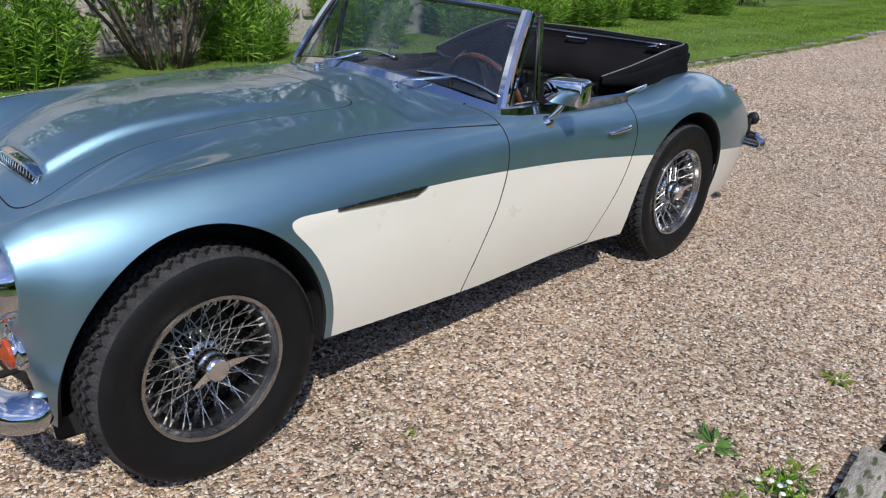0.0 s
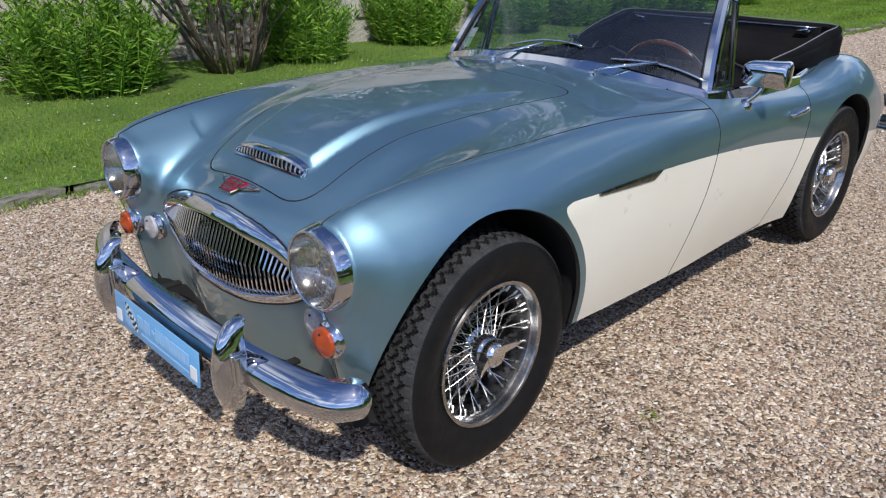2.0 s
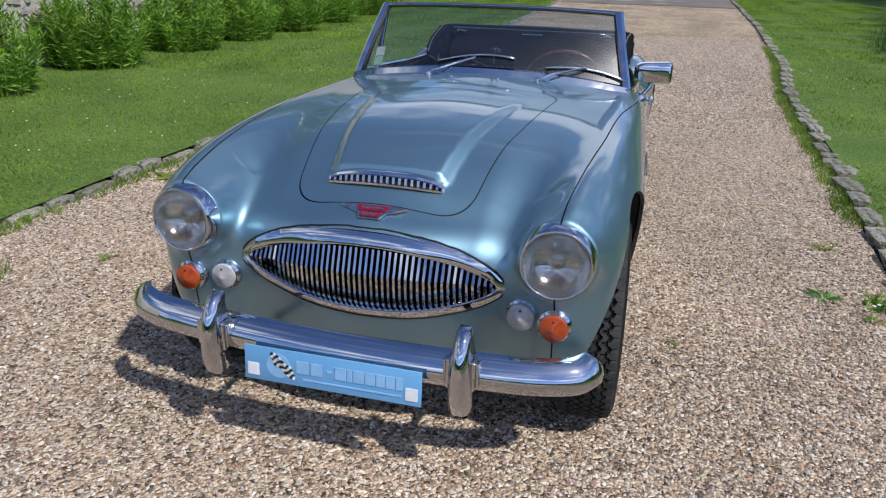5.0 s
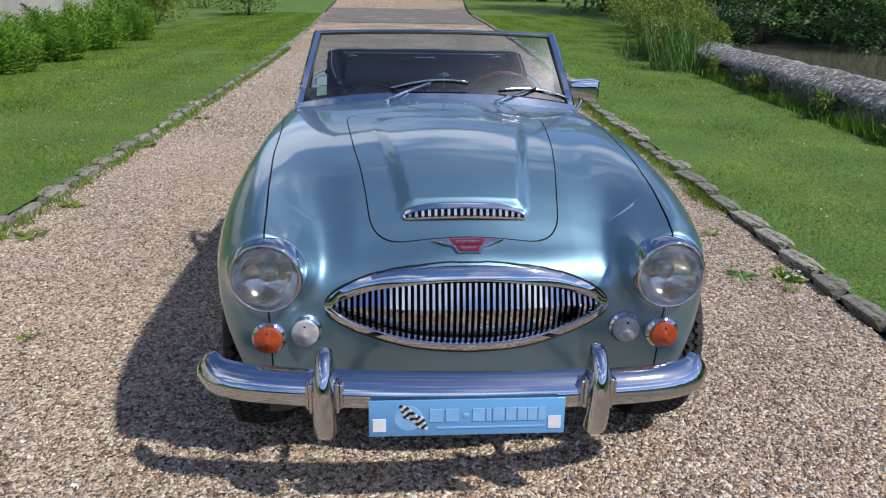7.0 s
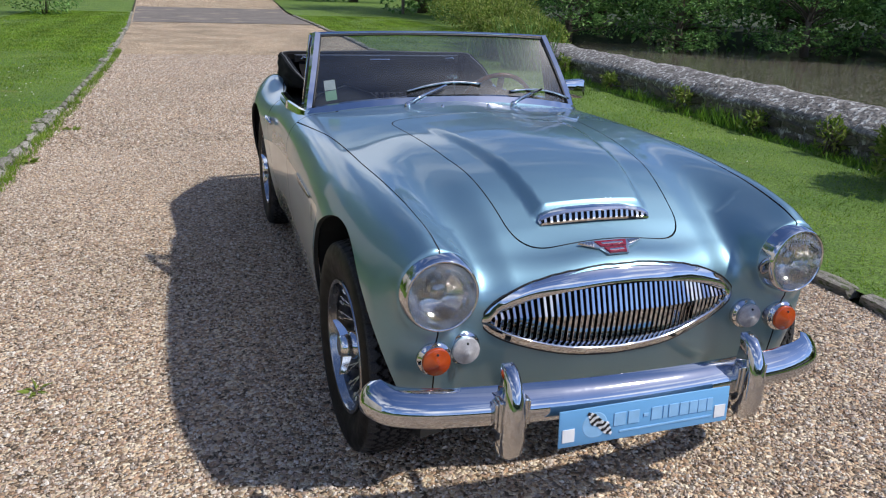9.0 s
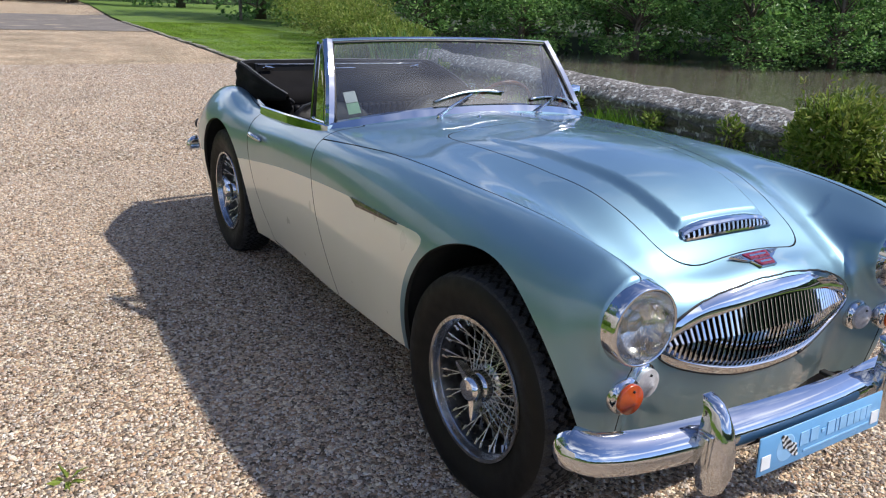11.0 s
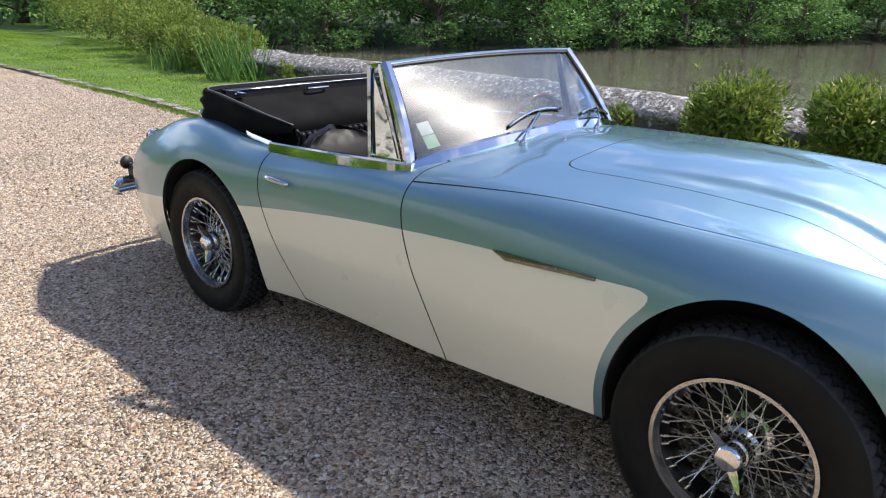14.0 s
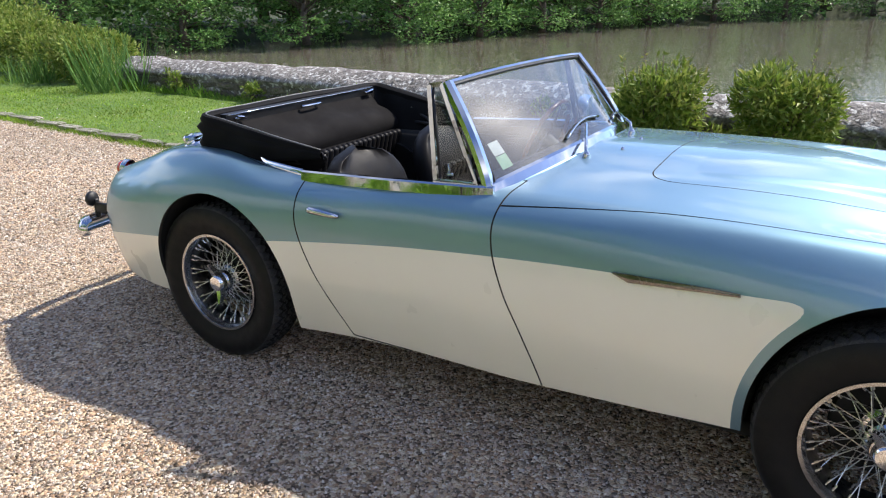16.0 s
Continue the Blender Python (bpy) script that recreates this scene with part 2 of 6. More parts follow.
plate_blue = material("plate_blue", (0.15, 0.38, 0.66), rough=0.35, tint=(0.14, 0.36, 0.63), scale=10)
plate_white = material("plate_white", (0.78, 0.80, 0.82), rough=0.4, scale=20)
plate_pale = material("plate_lettering", (0.26, 0.50, 0.77), rough=0.4, scale=20)
black_paint = material("plate_black", (0.02, 0.02, 0.022), rough=0.4, scale=20)
leather = material("black_leather", (0.007, 0.0065, 0.007), rough=0.46, spec=0.14, tint=(0.011, 0.0105, 0.011), scale=10, bump=0.25, bump_scale=260, distance=0.002)
piping = material("grey_piping", (0.17, 0.17, 0.17), rough=0.5, scale=30)
hood_cloth = material("black_hood_cloth", (0.0045, 0.0045, 0.005), rough=0.75, spec=0.12, tint=(0.007, 0.007, 0.0078), scale=5, grain=0.3, grain_scale=700, bump=0.3, bump_scale=7, distance=0.012)
drape_cloth = material("black_drape_cloth", (0.0075, 0.007, 0.0075), rough=0.85, spec=0.10, tint=(0.010, 0.0095, 0.010), scale=6, grain=0.25, grain_scale=700, bump=0.2, bump_scale=14, distance=0.01)
carpet = material("black_carpet", (0.008, 0.008, 0.008), rough=0.95, scale=10, bump=0.3, bump_scale=400, distance=0.003)
wood = material("varnished_wood", (0.16, 0.06, 0.025), rough=0.22, coat=1.0, tint=(0.10, 0.035, 0.015), scale=25)
paper = material("sticker_paper", (0.5, 0.54, 0.56), rough=0.6, scale=30)
paper_green = material("sticker_green", (0.28, 0.45, 0.33), rough=0.6, scale=30)
mirror_mat = material("mirror_glass", (0.85, 0.85, 0.85), rough=0.01, metal=1.0, tint=(0.85, 0.85, 0.85), rough_var=0.005)


# ---- ground, stone and leaf materials ----
def island_material(name, colours, rough=0.85, spec=0.3, grain=0.15, bump=0.0, bump_scale=150.0, through_light=0.0, patch=None, mown=0.0):
    """Each loose piece of a mesh takes its own colour from the row; through_light: how much light comes through a leaf."""
    m = bpy.data.materials.new(name)
    m.use_nodes = True
    n, l = m.node_tree.nodes, m.node_tree.links
    b = n["Principled BSDF"]
    b.inputs["Roughness"].default_value, b.inputs["Specular IOR Level"].default_value = rough, spec
    geom = n.new("ShaderNodeNewGeometry")
    ramp = n.new("ShaderNodeValToRGB")
    e = ramp.color_ramp.elements
    while len(e) < len(colours):
        e.new(0.5)
    for i, c in enumerate(colours):
        e[i].position = i / (len(colours) - 1)
        e[i].color = (*c, 1)
    l.new(geom.outputs["Random Per Island"], ramp.inputs["Fac"])
    tex = n.new("ShaderNodeTexNoise")
    tex.inputs["Scale"].default_value = 1.4 if patch else 90.0
    pos = n.new("ShaderNodeTexCoord")
    l.new(pos.outputs["Object"], tex.inputs["Vector"])
    mul = n.new("ShaderNodeMix")
    mul.data_type, mul.blend_type = "RGBA", "MULTIPLY"
    mul.inputs["Factor"].default_value = 1.0
    rng_map = n.new("ShaderNodeMapRange")
    for key, v in (("From Min", 0.3), ("From Max", 0.7), ("To Min", 1 - (patch or grain)), ("To Max", 1 + (patch or grain))):
        rng_map.inputs[key].default_value = v
    l.new(tex.outputs["Fac"], rng_map.inputs["Value"])
    if mown:
        bands, weigh = n.new("ShaderNodeTexWave"), n.new("ShaderNodeMath")
        bands.inputs["Scale"].default_value, bands.inputs["Distortion"].default_value = 0.30, 1.2
        weigh.operation = "MULTIPLY_ADD"
        weigh.inputs[1].default_value = mown
        l.new(pos.outputs["Object"], bands.inputs["Vector"])
        l.new(bands.outputs["Fac"], weigh.inputs[0])
        l.new(tex.outputs["Fac"], weigh.inputs[2])
        rng_map.inputs["From Max"].default_value = 0.7 + mown
        l.new(weigh.outputs["Value"], rng_map.inputs["Value"])
    l.new(ramp.outputs["Color"], mul.inputs["A"])
    l.new(rng_map.outputs["Result"], mul.inputs["B"])
    l.new(mul.outputs["Result"], b.inputs["Base Color"])
    if bump:
        k, t2 = n.new("ShaderNodeBump"), n.new("ShaderNodeTexNoise")
        t2.inputs["Scale"].default_value = bump_scale
        k.inputs["Strength"].default_value, k.inputs["Distance"].default_value = bump, 0.01
        l.new(pos.outputs["Object"], t2.inputs["Vector"])
        l.new(t2.outputs["Fac"], k.inputs["Height"])
        l.new(k.outputs["Normal"], b.inputs["Normal"])
    if through_light:
        t, x = n.new("ShaderNodeBsdfTranslucent"), n.new("ShaderNodeMixShader")
        x.inputs["Fac"].default_value = through_light
        l.new(mul.outputs["Result"], t.inputs["Color"])
        l.new(b.outputs["BSDF"], x.inputs[1])
        l.new(t.outputs["BSDF"], x.inputs[2])
        l.new(x.outputs["Shader"], n["Material Output"].inputs["Surface"])
    return m


GRAVEL = [(0.10, 0.082, 0.066), (0.30, 0.215, 0.16), (0.50, 0.405, 0.315), (0.42, 0.295, 0.22), (0.62, 0.545, 0.455), (0.25, 0.21, 0.18), (0.55, 0.435, 0.335), (0.72, 0.67, 0.59), (0.20, 0.15, 0.115)]
pebbles = island_material("pebbles", GRAVEL, rough=0.75, grain=0.15)


def gravel_bed():
    """Small stones in three sizes, each with a colour of its own, on a dusty bed."""
    m = bpy.data.materials.new("gravel_bed")
    m.use_nodes = True
    n, l = m.node_tree.nodes, m.node_tree.links
    b = n["Principled BSDF"]
    b.inputs["Roughness"].default_value, b.inputs["Specular IOR Level"].default_value = 0.85, 0.25
    pos = n.new("ShaderNodeTexCoord").outputs["Object"]
    warp = n.new("ShaderNodeTexNoise")
    warp.inputs["Scale"].default_value = 40.0
    l.new(pos, warp.inputs["Vector"])
    add = n.new("ShaderNodeMix")
    add.data_type, add.blend_type = "RGBA", "LINEAR_LIGHT"
    add.inputs["Factor"].default_value = 0.012
    l.new(pos, add.inputs["A"])
    l.new(warp.outputs["Color"], add.inputs["B"])
    v = n.new("ShaderNodeTexVoronoi")
    v.inputs["Scale"].default_value, v.inputs["Randomness"].default_value = 78.0, 1.0
    l.new(add.outputs["Result"], v.inputs["Vector"])
    sep = n.new("ShaderNodeSeparateColor")
    l.new(v.outputs["Color"], sep.inputs["Color"])
    ramp = n.new("ShaderNodeValToRGB")
    ramp.color_ramp.interpolation = "CONSTANT"
    e = ramp.color_ramp.elements
    while len(e) < len(GRAVEL):
        e.new(0.5)
    for i, c in enumerate(GRAVEL):
        e[i].position = i / len(GRAVEL)
        e[i].color = (*c, 1)
    l.new(sep.outputs["Red"], ramp.inputs["Fac"])
    slow = n.new("ShaderNodeTexNoise")
    slow.inputs["Scale"].default_value, slow.inputs["Detail"].default_value = 0.9, 5.0
    l.new(pos, slow.inputs["Vector"])
    tone = n.new("ShaderNodeValToRGB")
    tone.color_ramp.elements[0].position, tone.color_ramp.elements[0].color = 0.35, (0.78, 0.74, 0.63, 1)
    tone.color_ramp.elements[1].position, tone.color_ramp.elements[1].color = 0.65, (1.20, 1.11, 0.95, 1)
    l.new(slow.outputs["Fac"], tone.inputs["Fac"])
    mul = n.new("ShaderNodeMix")
    mul.data_type, mul.blend_type = "RGBA", "MULTIPLY"
    mul.inputs["Factor"].default_value = 1.0
    l.new(ramp.outputs["Color"], mul.inputs["A"])
    l.new(tone.outputs["Color"], mul.inputs["B"])
    l.new(mul.outputs["Result"], b.inputs["Base Color"])
    k = n.new("ShaderNodeBump")
    k.invert = True
    k.inputs["Strength"].default_value, k.inputs["Distance"].default_value = 1.0, 0.012
    l.new(v.outputs["Distance"], k.inputs["Height"])
    l.new(k.outputs["Normal"], b.inputs["Normal"])
    return m


gravel = gravel_bed()
lawn = material("lawn_soil", (0.075, 0.145, 0.016), rough=0.9, tint=(0.125, 0.20, 0.026), scale=1.3, grain=0.45, grain_scale=45, bump=0.8, bump_scale=70, distance=0.03, wear=(0.17, 0.18, 0.045), wear_scale=2.2, wear_at=0.64)
grass = island_material("grass_blades", [(0.090, 0.190, 0.014), (0.155, 0.285, 0.022), (0.225, 0.355, 0.036), (0.31, 0.37, 0.06)], rough=0.6, patch=0.4, through_light=0.45, mown=0.22)
kerb_stone = material("kerb_stone", (0.22, 0.20, 0.165), rough=0.9, tint=(0.36, 0.335, 0.29), scale=6, grain=0.3, grain_scale=60, bump=0.7, bump_scale=30, distance=0.02, wear=(0.08, 0.10, 0.035), wear_scale=5, wear_at=0.53, each=0.3)
lichen_stone = material("lichen_stone", (0.12, 0.11, 0.10), rough=0.95, tint=(0.22, 0.205, 0.19), scale=7, grain=0.5, grain_scale=40, bump=1.0, bump_scale=22, distance=0.04, wear=(0.50, 0.50, 0.48), wear_scale=17, wear_at=0.545, each=0.15)
wall_mortar = material("pale_mortar", (0.42, 0.38, 0.33), rough=0.95, tint=(0.55, 0.51, 0.45), scale=1.5, grain=0.25, grain_scale=40, bump=0.8, bump_scale=25, distance=0.02)
rubble = material("wall_rubble", (0.34, 0.30, 0.25), rough=0.95, tint=(0.46, 0.42, 0.37), scale=6, grain=0.3, grain_scale=50, bump=0.8, bump_scale=30, distance=0.02, wear=(0.24, 0.18, 0.13), wear_scale=4, wear_at=0.62, each=0.2)
bark = material("bark", (0.075, 0.055, 0.040), rough=0.95, tint=(0.14, 0.11, 0.08), scale=15, grain=0.4, grain_scale=50, bump=0.8, bump_scale=40, distance=0.01)
leaf_dark = island_material("woodland_leaves", [(0.05, 0.115, 0.030), (0.105, 0.225, 0.053), (0.18, 0.345, 0.09), (0.28, 0.44, 0.14)], rough=0.38, patch=0.35, through_light=0.4)
leaf_light = island_material("bank_leaves", [(0.09, 0.15, 0.02), (0.16, 0.24, 0.035), (0.24, 0.31, 0.06), (0.32, 0.34, 0.09)], rough=0.5, patch=0.25, through_light=0.35)
leaf_lance = island_material("lance_leaves", [(0.055, 0.14, 0.014), (0.115, 0.25, 0.022), (0.19, 0.355, 0.036), (0.29, 0.46, 0.06)], rough=0.42, patch=0.2, through_light=0.35)
reed_leaf = island_material("reed_leaves", [(0.06, 0.14, 0.03), (0.10, 0.21, 0.045), (0.17, 0.29, 0.075)], rough=0.5, patch=0.2, through_light=0.3)
petal = material("white_petals", (0.75, 0.74, 0.68), rough=0.7, scale=30)
pond = material("pond_water", (0.020, 0.019, 0.011), rough=0.06, tint=(0.030, 0.026, 0.014), scale=0.4, bump=0.16, bump_scale=6.0, distance=0.05, wear=(0.46, 0.43, 0.34), wear_scale=22.0, wear_at=0.515, rough_var=0.04)
meadow = material("meadow", (0.022, 0.032, 0.012), rough=0.95, tint=(0.038, 0.052, 0.017), scale=0.6, grain=0.4, grain_scale=8)
packed_earth = material("packed_earth", (0.14, 0.12, 0.105), rough=0.95, tint=(0.19, 0.165, 0.145), scale=1.2, grain=0.35, grain_scale=14, bump=0.6, bump_scale=20, distance=0.03, wear=(0.36, 0.29, 0.21), wear_scale=0.8, wear_at=0.60)
gate_wood = material("stained_gate_wood", (0.13, 0.060, 0.032), rough=0.6, tint=(0.085, 0.042, 0.024), scale=3, grain=0.3, grain_scale=30, each=0.2)
grey_wood = material("weathered_wood", (0.24, 0.19, 0.14), rough=0.85, tint=(0.17, 0.13, 0.10), scale=6, grain=0.3, grain_scale=60, bump=0.4, bump_scale=50)
far_green = material("far_foliage", (0.020, 0.042, 0.012), rough=0.9, tint=(0.045, 0.085, 0.022), scale=0.5, grain=0.5, grain_scale=3.0, bump=1.0, bump_scale=2.0, distance=0.6)
# ---- the car's body: one smooth solid, cut into its panels ----
# The car stands with its front axle at y = 0, its nose towards -y and its left side at +x.
bead_x = curve([-0.5, -0.3, -0.2, 0, 0.2, 0.4, 0.6, 0.8, 1.0, 1.9, 2.1, 2.4, 2.8, 3.2], [0.53, 0.543, 0.553, 0.572, 0.591, 0.603, 0.618, 0.641, 0.660, 0.648, 0.63, 0.585, 0.545, 0.49])
bead_z = curve([-0.5, -0.42, -0.3, -0.2, 0, 0.2, 0.4, 0.6, 0.8, 1.0, 1.4, 1.86, 2.08, 2.3, 2.45, 2.6, 2.8, 3.0, 3.2],
               [0.715, 0.745, 0.782, 0.800, 0.820, 0.830, 0.837, 0.839, 0.836, 0.832, 0.818, 0.792, 0.800, 0.842, 0.845, 0.825, 0.765, 0.70, 0.62])
mid_z = curve([-0.6, -0.42, -0.29, -0.2, -0.1, 0, 0.2, 0.4, 0.6, 0.8, 1.15, 2.1, 2.5, 2.8, 3.0, 3.2, 3.3], [0.60, 0.66, 0.697, 0.742, 0.790, 0.827, 0.866, 0.884, 0.891, 0.893, 0.893, 0.86, 0.845, 0.80, 0.745, 0.66, 0.6])
edge_z = curve([-0.6, -0.42, -0.29, -0.2, -0.1, 0, 0.2, 0.4, 0.6, 0.8, 1.1, 2.1, 2.5, 2.8, 3.0, 3.2], [0.57, 0.625, 0.668, 0.722, 0.775, 0.814, 0.849, 0.866, 0.872, 0.872, 0.868, 0.85, 0.84, 0.79, 0.735, 0.65])
dip_z = curve([-0.6, -0.42, -0.3, -0.2, -0.1, 0, 0.2, 0.4, 0.6, 0.8, 1.1, 2.1, 2.5, 2.8, 3.0, 3.2], [0.56, 0.60, 0.655, 0.705, 0.752, 0.790, 0.830, 0.848, 0.855, 0.855, 0.850, 0.83, 0.825, 0.77, 0.715, 0.63])
wide = curve([-0.5, -0.4, -0.3, -0.15, 0, 0.2, 0.4, 0.7, 1.07, 1.5, 1.85, 2.1, 2.34, 2.6, 2.8, 3.0, 3.2], [0.63, 0.655, 0.685, 0.715, 0.730, 0.734, 0.730, 0.722, 0.714, 0.706, 0.708, 0.724, 0.736, 0.728, 0.706, 0.665, 0.60])
front_y = curve([0, 0.15, 0.3, 0.4, 0.46, 0.535, 0.62, 0.8], [-0.405, -0.397, -0.365, -0.352, -0.365, -0.40, -0.385, -0.30])
sill_z = curve([-0.6, -0.3, 0.3, 0.6, 0.95, 1.7, 1.95, 2.5, 2.7, 3.0, 3.3], [0.245, 0.25, 0.29, 0.268, 0.245, 0.225, 0.205, 0.24, 0.225, 0.245, 0.36])
colour_z = curve([0.1, 0.3, 0.38, 0.7, 1.08, 1.4, 1.86, 2.3, 2.87, 3.2], [0.70, 0.690, 0.687, 0.682, 0.661, 0.634, 0.580, 0.525, 0.45, 0.39])


def smax(a, b, r):
    h = np.maximum(r - np.abs(a - b), 0) / r
    return np.maximum(a, b) + h * h * r / 4


def step(x, lo, hi):
    t = np.clip((x - lo) / (hi - lo), 0, 1)
    return t * t * (3 - 2 * t)


def top_z(x, y):
    xb = bead_x(y)
    kx = [0 * y, 0 * y + 0.30, 0.5 * (0.30 + xb), xb, xb + 0.06, xb + 0.16]
    zb = bead_z(y)
    kz = [mid_z(y), edge_z(y), dip_z(y), zb, zb - 0.012, zb - 0.085]
    slope = [0 * y] + [(kz[i + 1] - kz[i - 1]) / (kx[i + 1] - kx[i - 1]) for i in range(1, 5)] + [(kz[5] - kz[4]) / (kx[5] - kx[4])]
    out = kz[5] + slope[5] * (x - kx[5])
    for i in range(5):
        h = kx[i + 1] - kx[i]
        t = np.clip((x - kx[i]) / h, 0, 1)
        part_z = kz[i] * (1 + 2 * t) * (1 - t) ** 2 + kz[i + 1] * t * t * (3 - 2 * t) + h * (slope[i] * t * (1 - t) ** 2 - slope[i + 1] * t * t * (1 - t))
        out = np.where((x >= kx[i]) & (x <= kx[i + 1]), part_z, out)
    crease = 0.172 + 0.15 * (np.clip(y, -0.18, 0.5) + 0.18)
    bulge = np.interp(y, [-0.19, -0.08, 0.1, 0.3, 0.5, 0.62], [0.029, 0.027, 0.021, 0.013, 0.005, 0.0]) * step(y, -0.194, -0.166) * (1 - step(x, crease - 0.024, crease + 0.018))
    return out + bulge


def body(x, y, z):
    x = np.abs(x)
    side = x - (wide(y) - 0.42 * np.maximum(0.58 - z, 0) ** 2 - 0.35 * np.maximum(z - 0.62, 0) ** 2)
    front = front_y(x) + 0.30 * np.maximum(0.50 - z, 0) ** 1.5 + 0.12 * np.maximum(z - 0.6, 0) * (1 - step(x, 0.38, 0.48)) - y
    rear = y - (3.20 - 0.25 * x * x - 0.9 * (z - 0.50) ** 2)
    lid = (z - top_z(x, y)) * 0.9
    main = smax(smax(smax(lid, side, 0.11), front, 0.075), rear, 0.10)
    pod = smax(np.maximum(np.sqrt((x - 0.533) ** 2 + (z - 0.644) ** 2) - 0.1045, y + 0.20), -0.398 - y, 0.012)
    return -smax(-main, -pod, 0.045)


def slope_of(p):
    e = 0.002
    g = np.stack([body(p[:, 0] + a, p[:, 1] + b, p[:, 2] + c) - body(p[:, 0] - a, p[:, 1] - b, p[:, 2] - c) for a, b, c in ((e, 0, 0), (0, e, 0), (0, 0, e))], 1) / (2 * e)
    return g


def settle(p):
    """Moves points onto the body's surface."""
    for _ in range(4):
        g = slope_of(p)
        p = p - body(*p.T)[:, None] * g / (g * g).sum(1, keepdims=True)
    return p


def shell(step_size):
    """The left half of the body's surface as triangles."""
    lo, hi = np.array([-step_size, -0.56, 0.18]), np.array([0.80, 3.30, 0.98])
    n = np.ceil((hi - lo) / step_size).astype(int) + 1
    ax = [lo[i] + step_size * np.arange(n[i]) for i in range(3)]
    ax[0] = np.concatenate([[-0.5 * step_size], 0.5 * step_size + step_size * np.arange(n[0] - 1)])
    gx, gy, gz = np.meshgrid(*ax, indexing="ij")
    val = body(gx, gy, gz)
    ins = val < 0
    cells = np.zeros(np.array(val.shape) - 1, int)
    for a in (0, 1):
        for b in (0, 1):
            for c in (0, 1):
                cells += ins[a:a + n[0] - 1, b:b + n[1] - 1, c:c + n[2] - 1]
    has = (cells > 0) & (cells < 8)
    number = -np.ones(has.shape, int)
    number[has] = np.arange(has.sum())
    where = np.argwhere(has)
    points = np.stack([ax[i][where[:, i]] for i in range(3)], 1) + 0.5 * step_size
    for _ in range(3):
        points = settle(points)
    points[where[:, 0] == 0, 0] = 0.0
    faces = []
    for axis in range(3):
        o = [(1, 2), (2, 0), (0, 1)][axis]
        a = [slice(None)] * 3
        b = [slice(None)] * 3
        a[axis], b[axis] = slice(None, -1), slice(1, None)
        first, second = ins[tuple(a)], ins[tuple(b)]
        for sign in (0, 1):
            hit = np.argwhere((first & ~second) if sign == 0 else (~first & second))
            keep = (hit[:, o[0]] > 0) & (hit[:, o[1]] > 0) & (hit[:, o[0]] < n[o[0]] - 1) & (hit[:, o[1]] < n[o[1]] - 1)
            hit = hit[keep]
            quad = []
            for da, db in ((1, 1), (0, 1), (0, 0), (1, 0)):
                q = hit.copy()
                q[:, o[0]] -= da
                q[:, o[1]] -= db
                quad.append(number[q[:, 0], q[:, 1], q[:, 2]])
            quad = np.stack(quad if sign == 0 else quad[::-1], 1)
            faces.append(quad[(quad >= 0).all(1)])
    quads = np.concatenate(faces)
    tris = np.concatenate([quads[:, [0, 1, 2]], quads[:, [0, 2, 3]]])
    return points, tris


def cut(piece, field):
    """Cuts a triangle mesh along field = 0: the part where it is negative, and the part where it is positive."""
    v, t = piece
    if len(t) == 0:
        return piece, piece
    g = field(v[:, 0], v[:, 1], v[:, 2])
    g = np.where(np.abs(g) < 1e-7, 1e-7, g)
    neg = (g[t] < 0).sum(1)
    low, high = list(map(tuple, t[neg == 3])), list(map(tuple, t[neg == 0]))
    extra, known = [], {}
    def middle(a, b):
        key = (a, b) if a < b else (b, a)
        if key not in known:
            s = g[a] / (g[a] - g[b])
            known[key] = len(v) + len(extra)
            extra.append(v[a] + s * (v[b] - v[a]))
        return known[key]
    for tri in t[(neg == 1) | (neg == 2)]:
        alone = [i for i in range(3) if (g[tri[i]] < 0) == ((g[tri] < 0).sum() == 1)][0]
        a, b, c = int(tri[alone]), int(tri[(alone + 1) % 3]), int(tri[(alone + 2) % 3])
        ab, ac = middle(a, b), middle(a, c)
        one, two = [(a, ab, ac)], [(ab, b, c), (ab, c, ac)]
        if g[a] < 0:
            low += one
            high += two
        else:
            low += two
            high += one
    v = np.concatenate([v, settle(np.array(extra))]) if extra else v
    def tidy(tris):
        tris = np.array(tris, int).reshape(-1, 3)
        used, inverse = np.unique(tris, return_inverse=True)
        return v[used], inverse.reshape(-1, 3)
    return tidy(low), tidy(high)


def inside(piece, field, gap=0.0):
    return cut(piece, (lambda x, y, z: field(x, y, z) + gap) if gap else field)[0]


def outside(piece, field, gap=0.0):
    return cut(piece, (lambda x, y, z: field(x, y, z) - gap) if gap else field)[1]


def arch(cy, cz, a, b, skirt=0.0):
    def field(x, y, z):
        dy, dz = y - cy, np.maximum(z - cz, 0)
        g = (np.sqrt((dy / a) ** 2 + (dz / b) ** 2) - 1) * 0.5 * (a + b)
        return np.maximum(g - skirt, 0.50 - np.abs(x))
    return field


front_arch, rear_arch = arch(-0.010, 0.33, 0.347, 0.394), arch(2.285, 0.33, 0.352, 0.376)


def grille_gap(x, y, z):
    x = np.abs(x)
    high = np.maximum(1 - (x / 0.392) ** 2, 0) ** 0.59
    dz = z - (0.527 + 0.0 * x)
    g = np.where(dz > 0, dz - 0.128 * high, -dz - 0.112 * high)
    return np.maximum(np.maximum(g, (x - 0.392) * 0.5), y + 0.15)


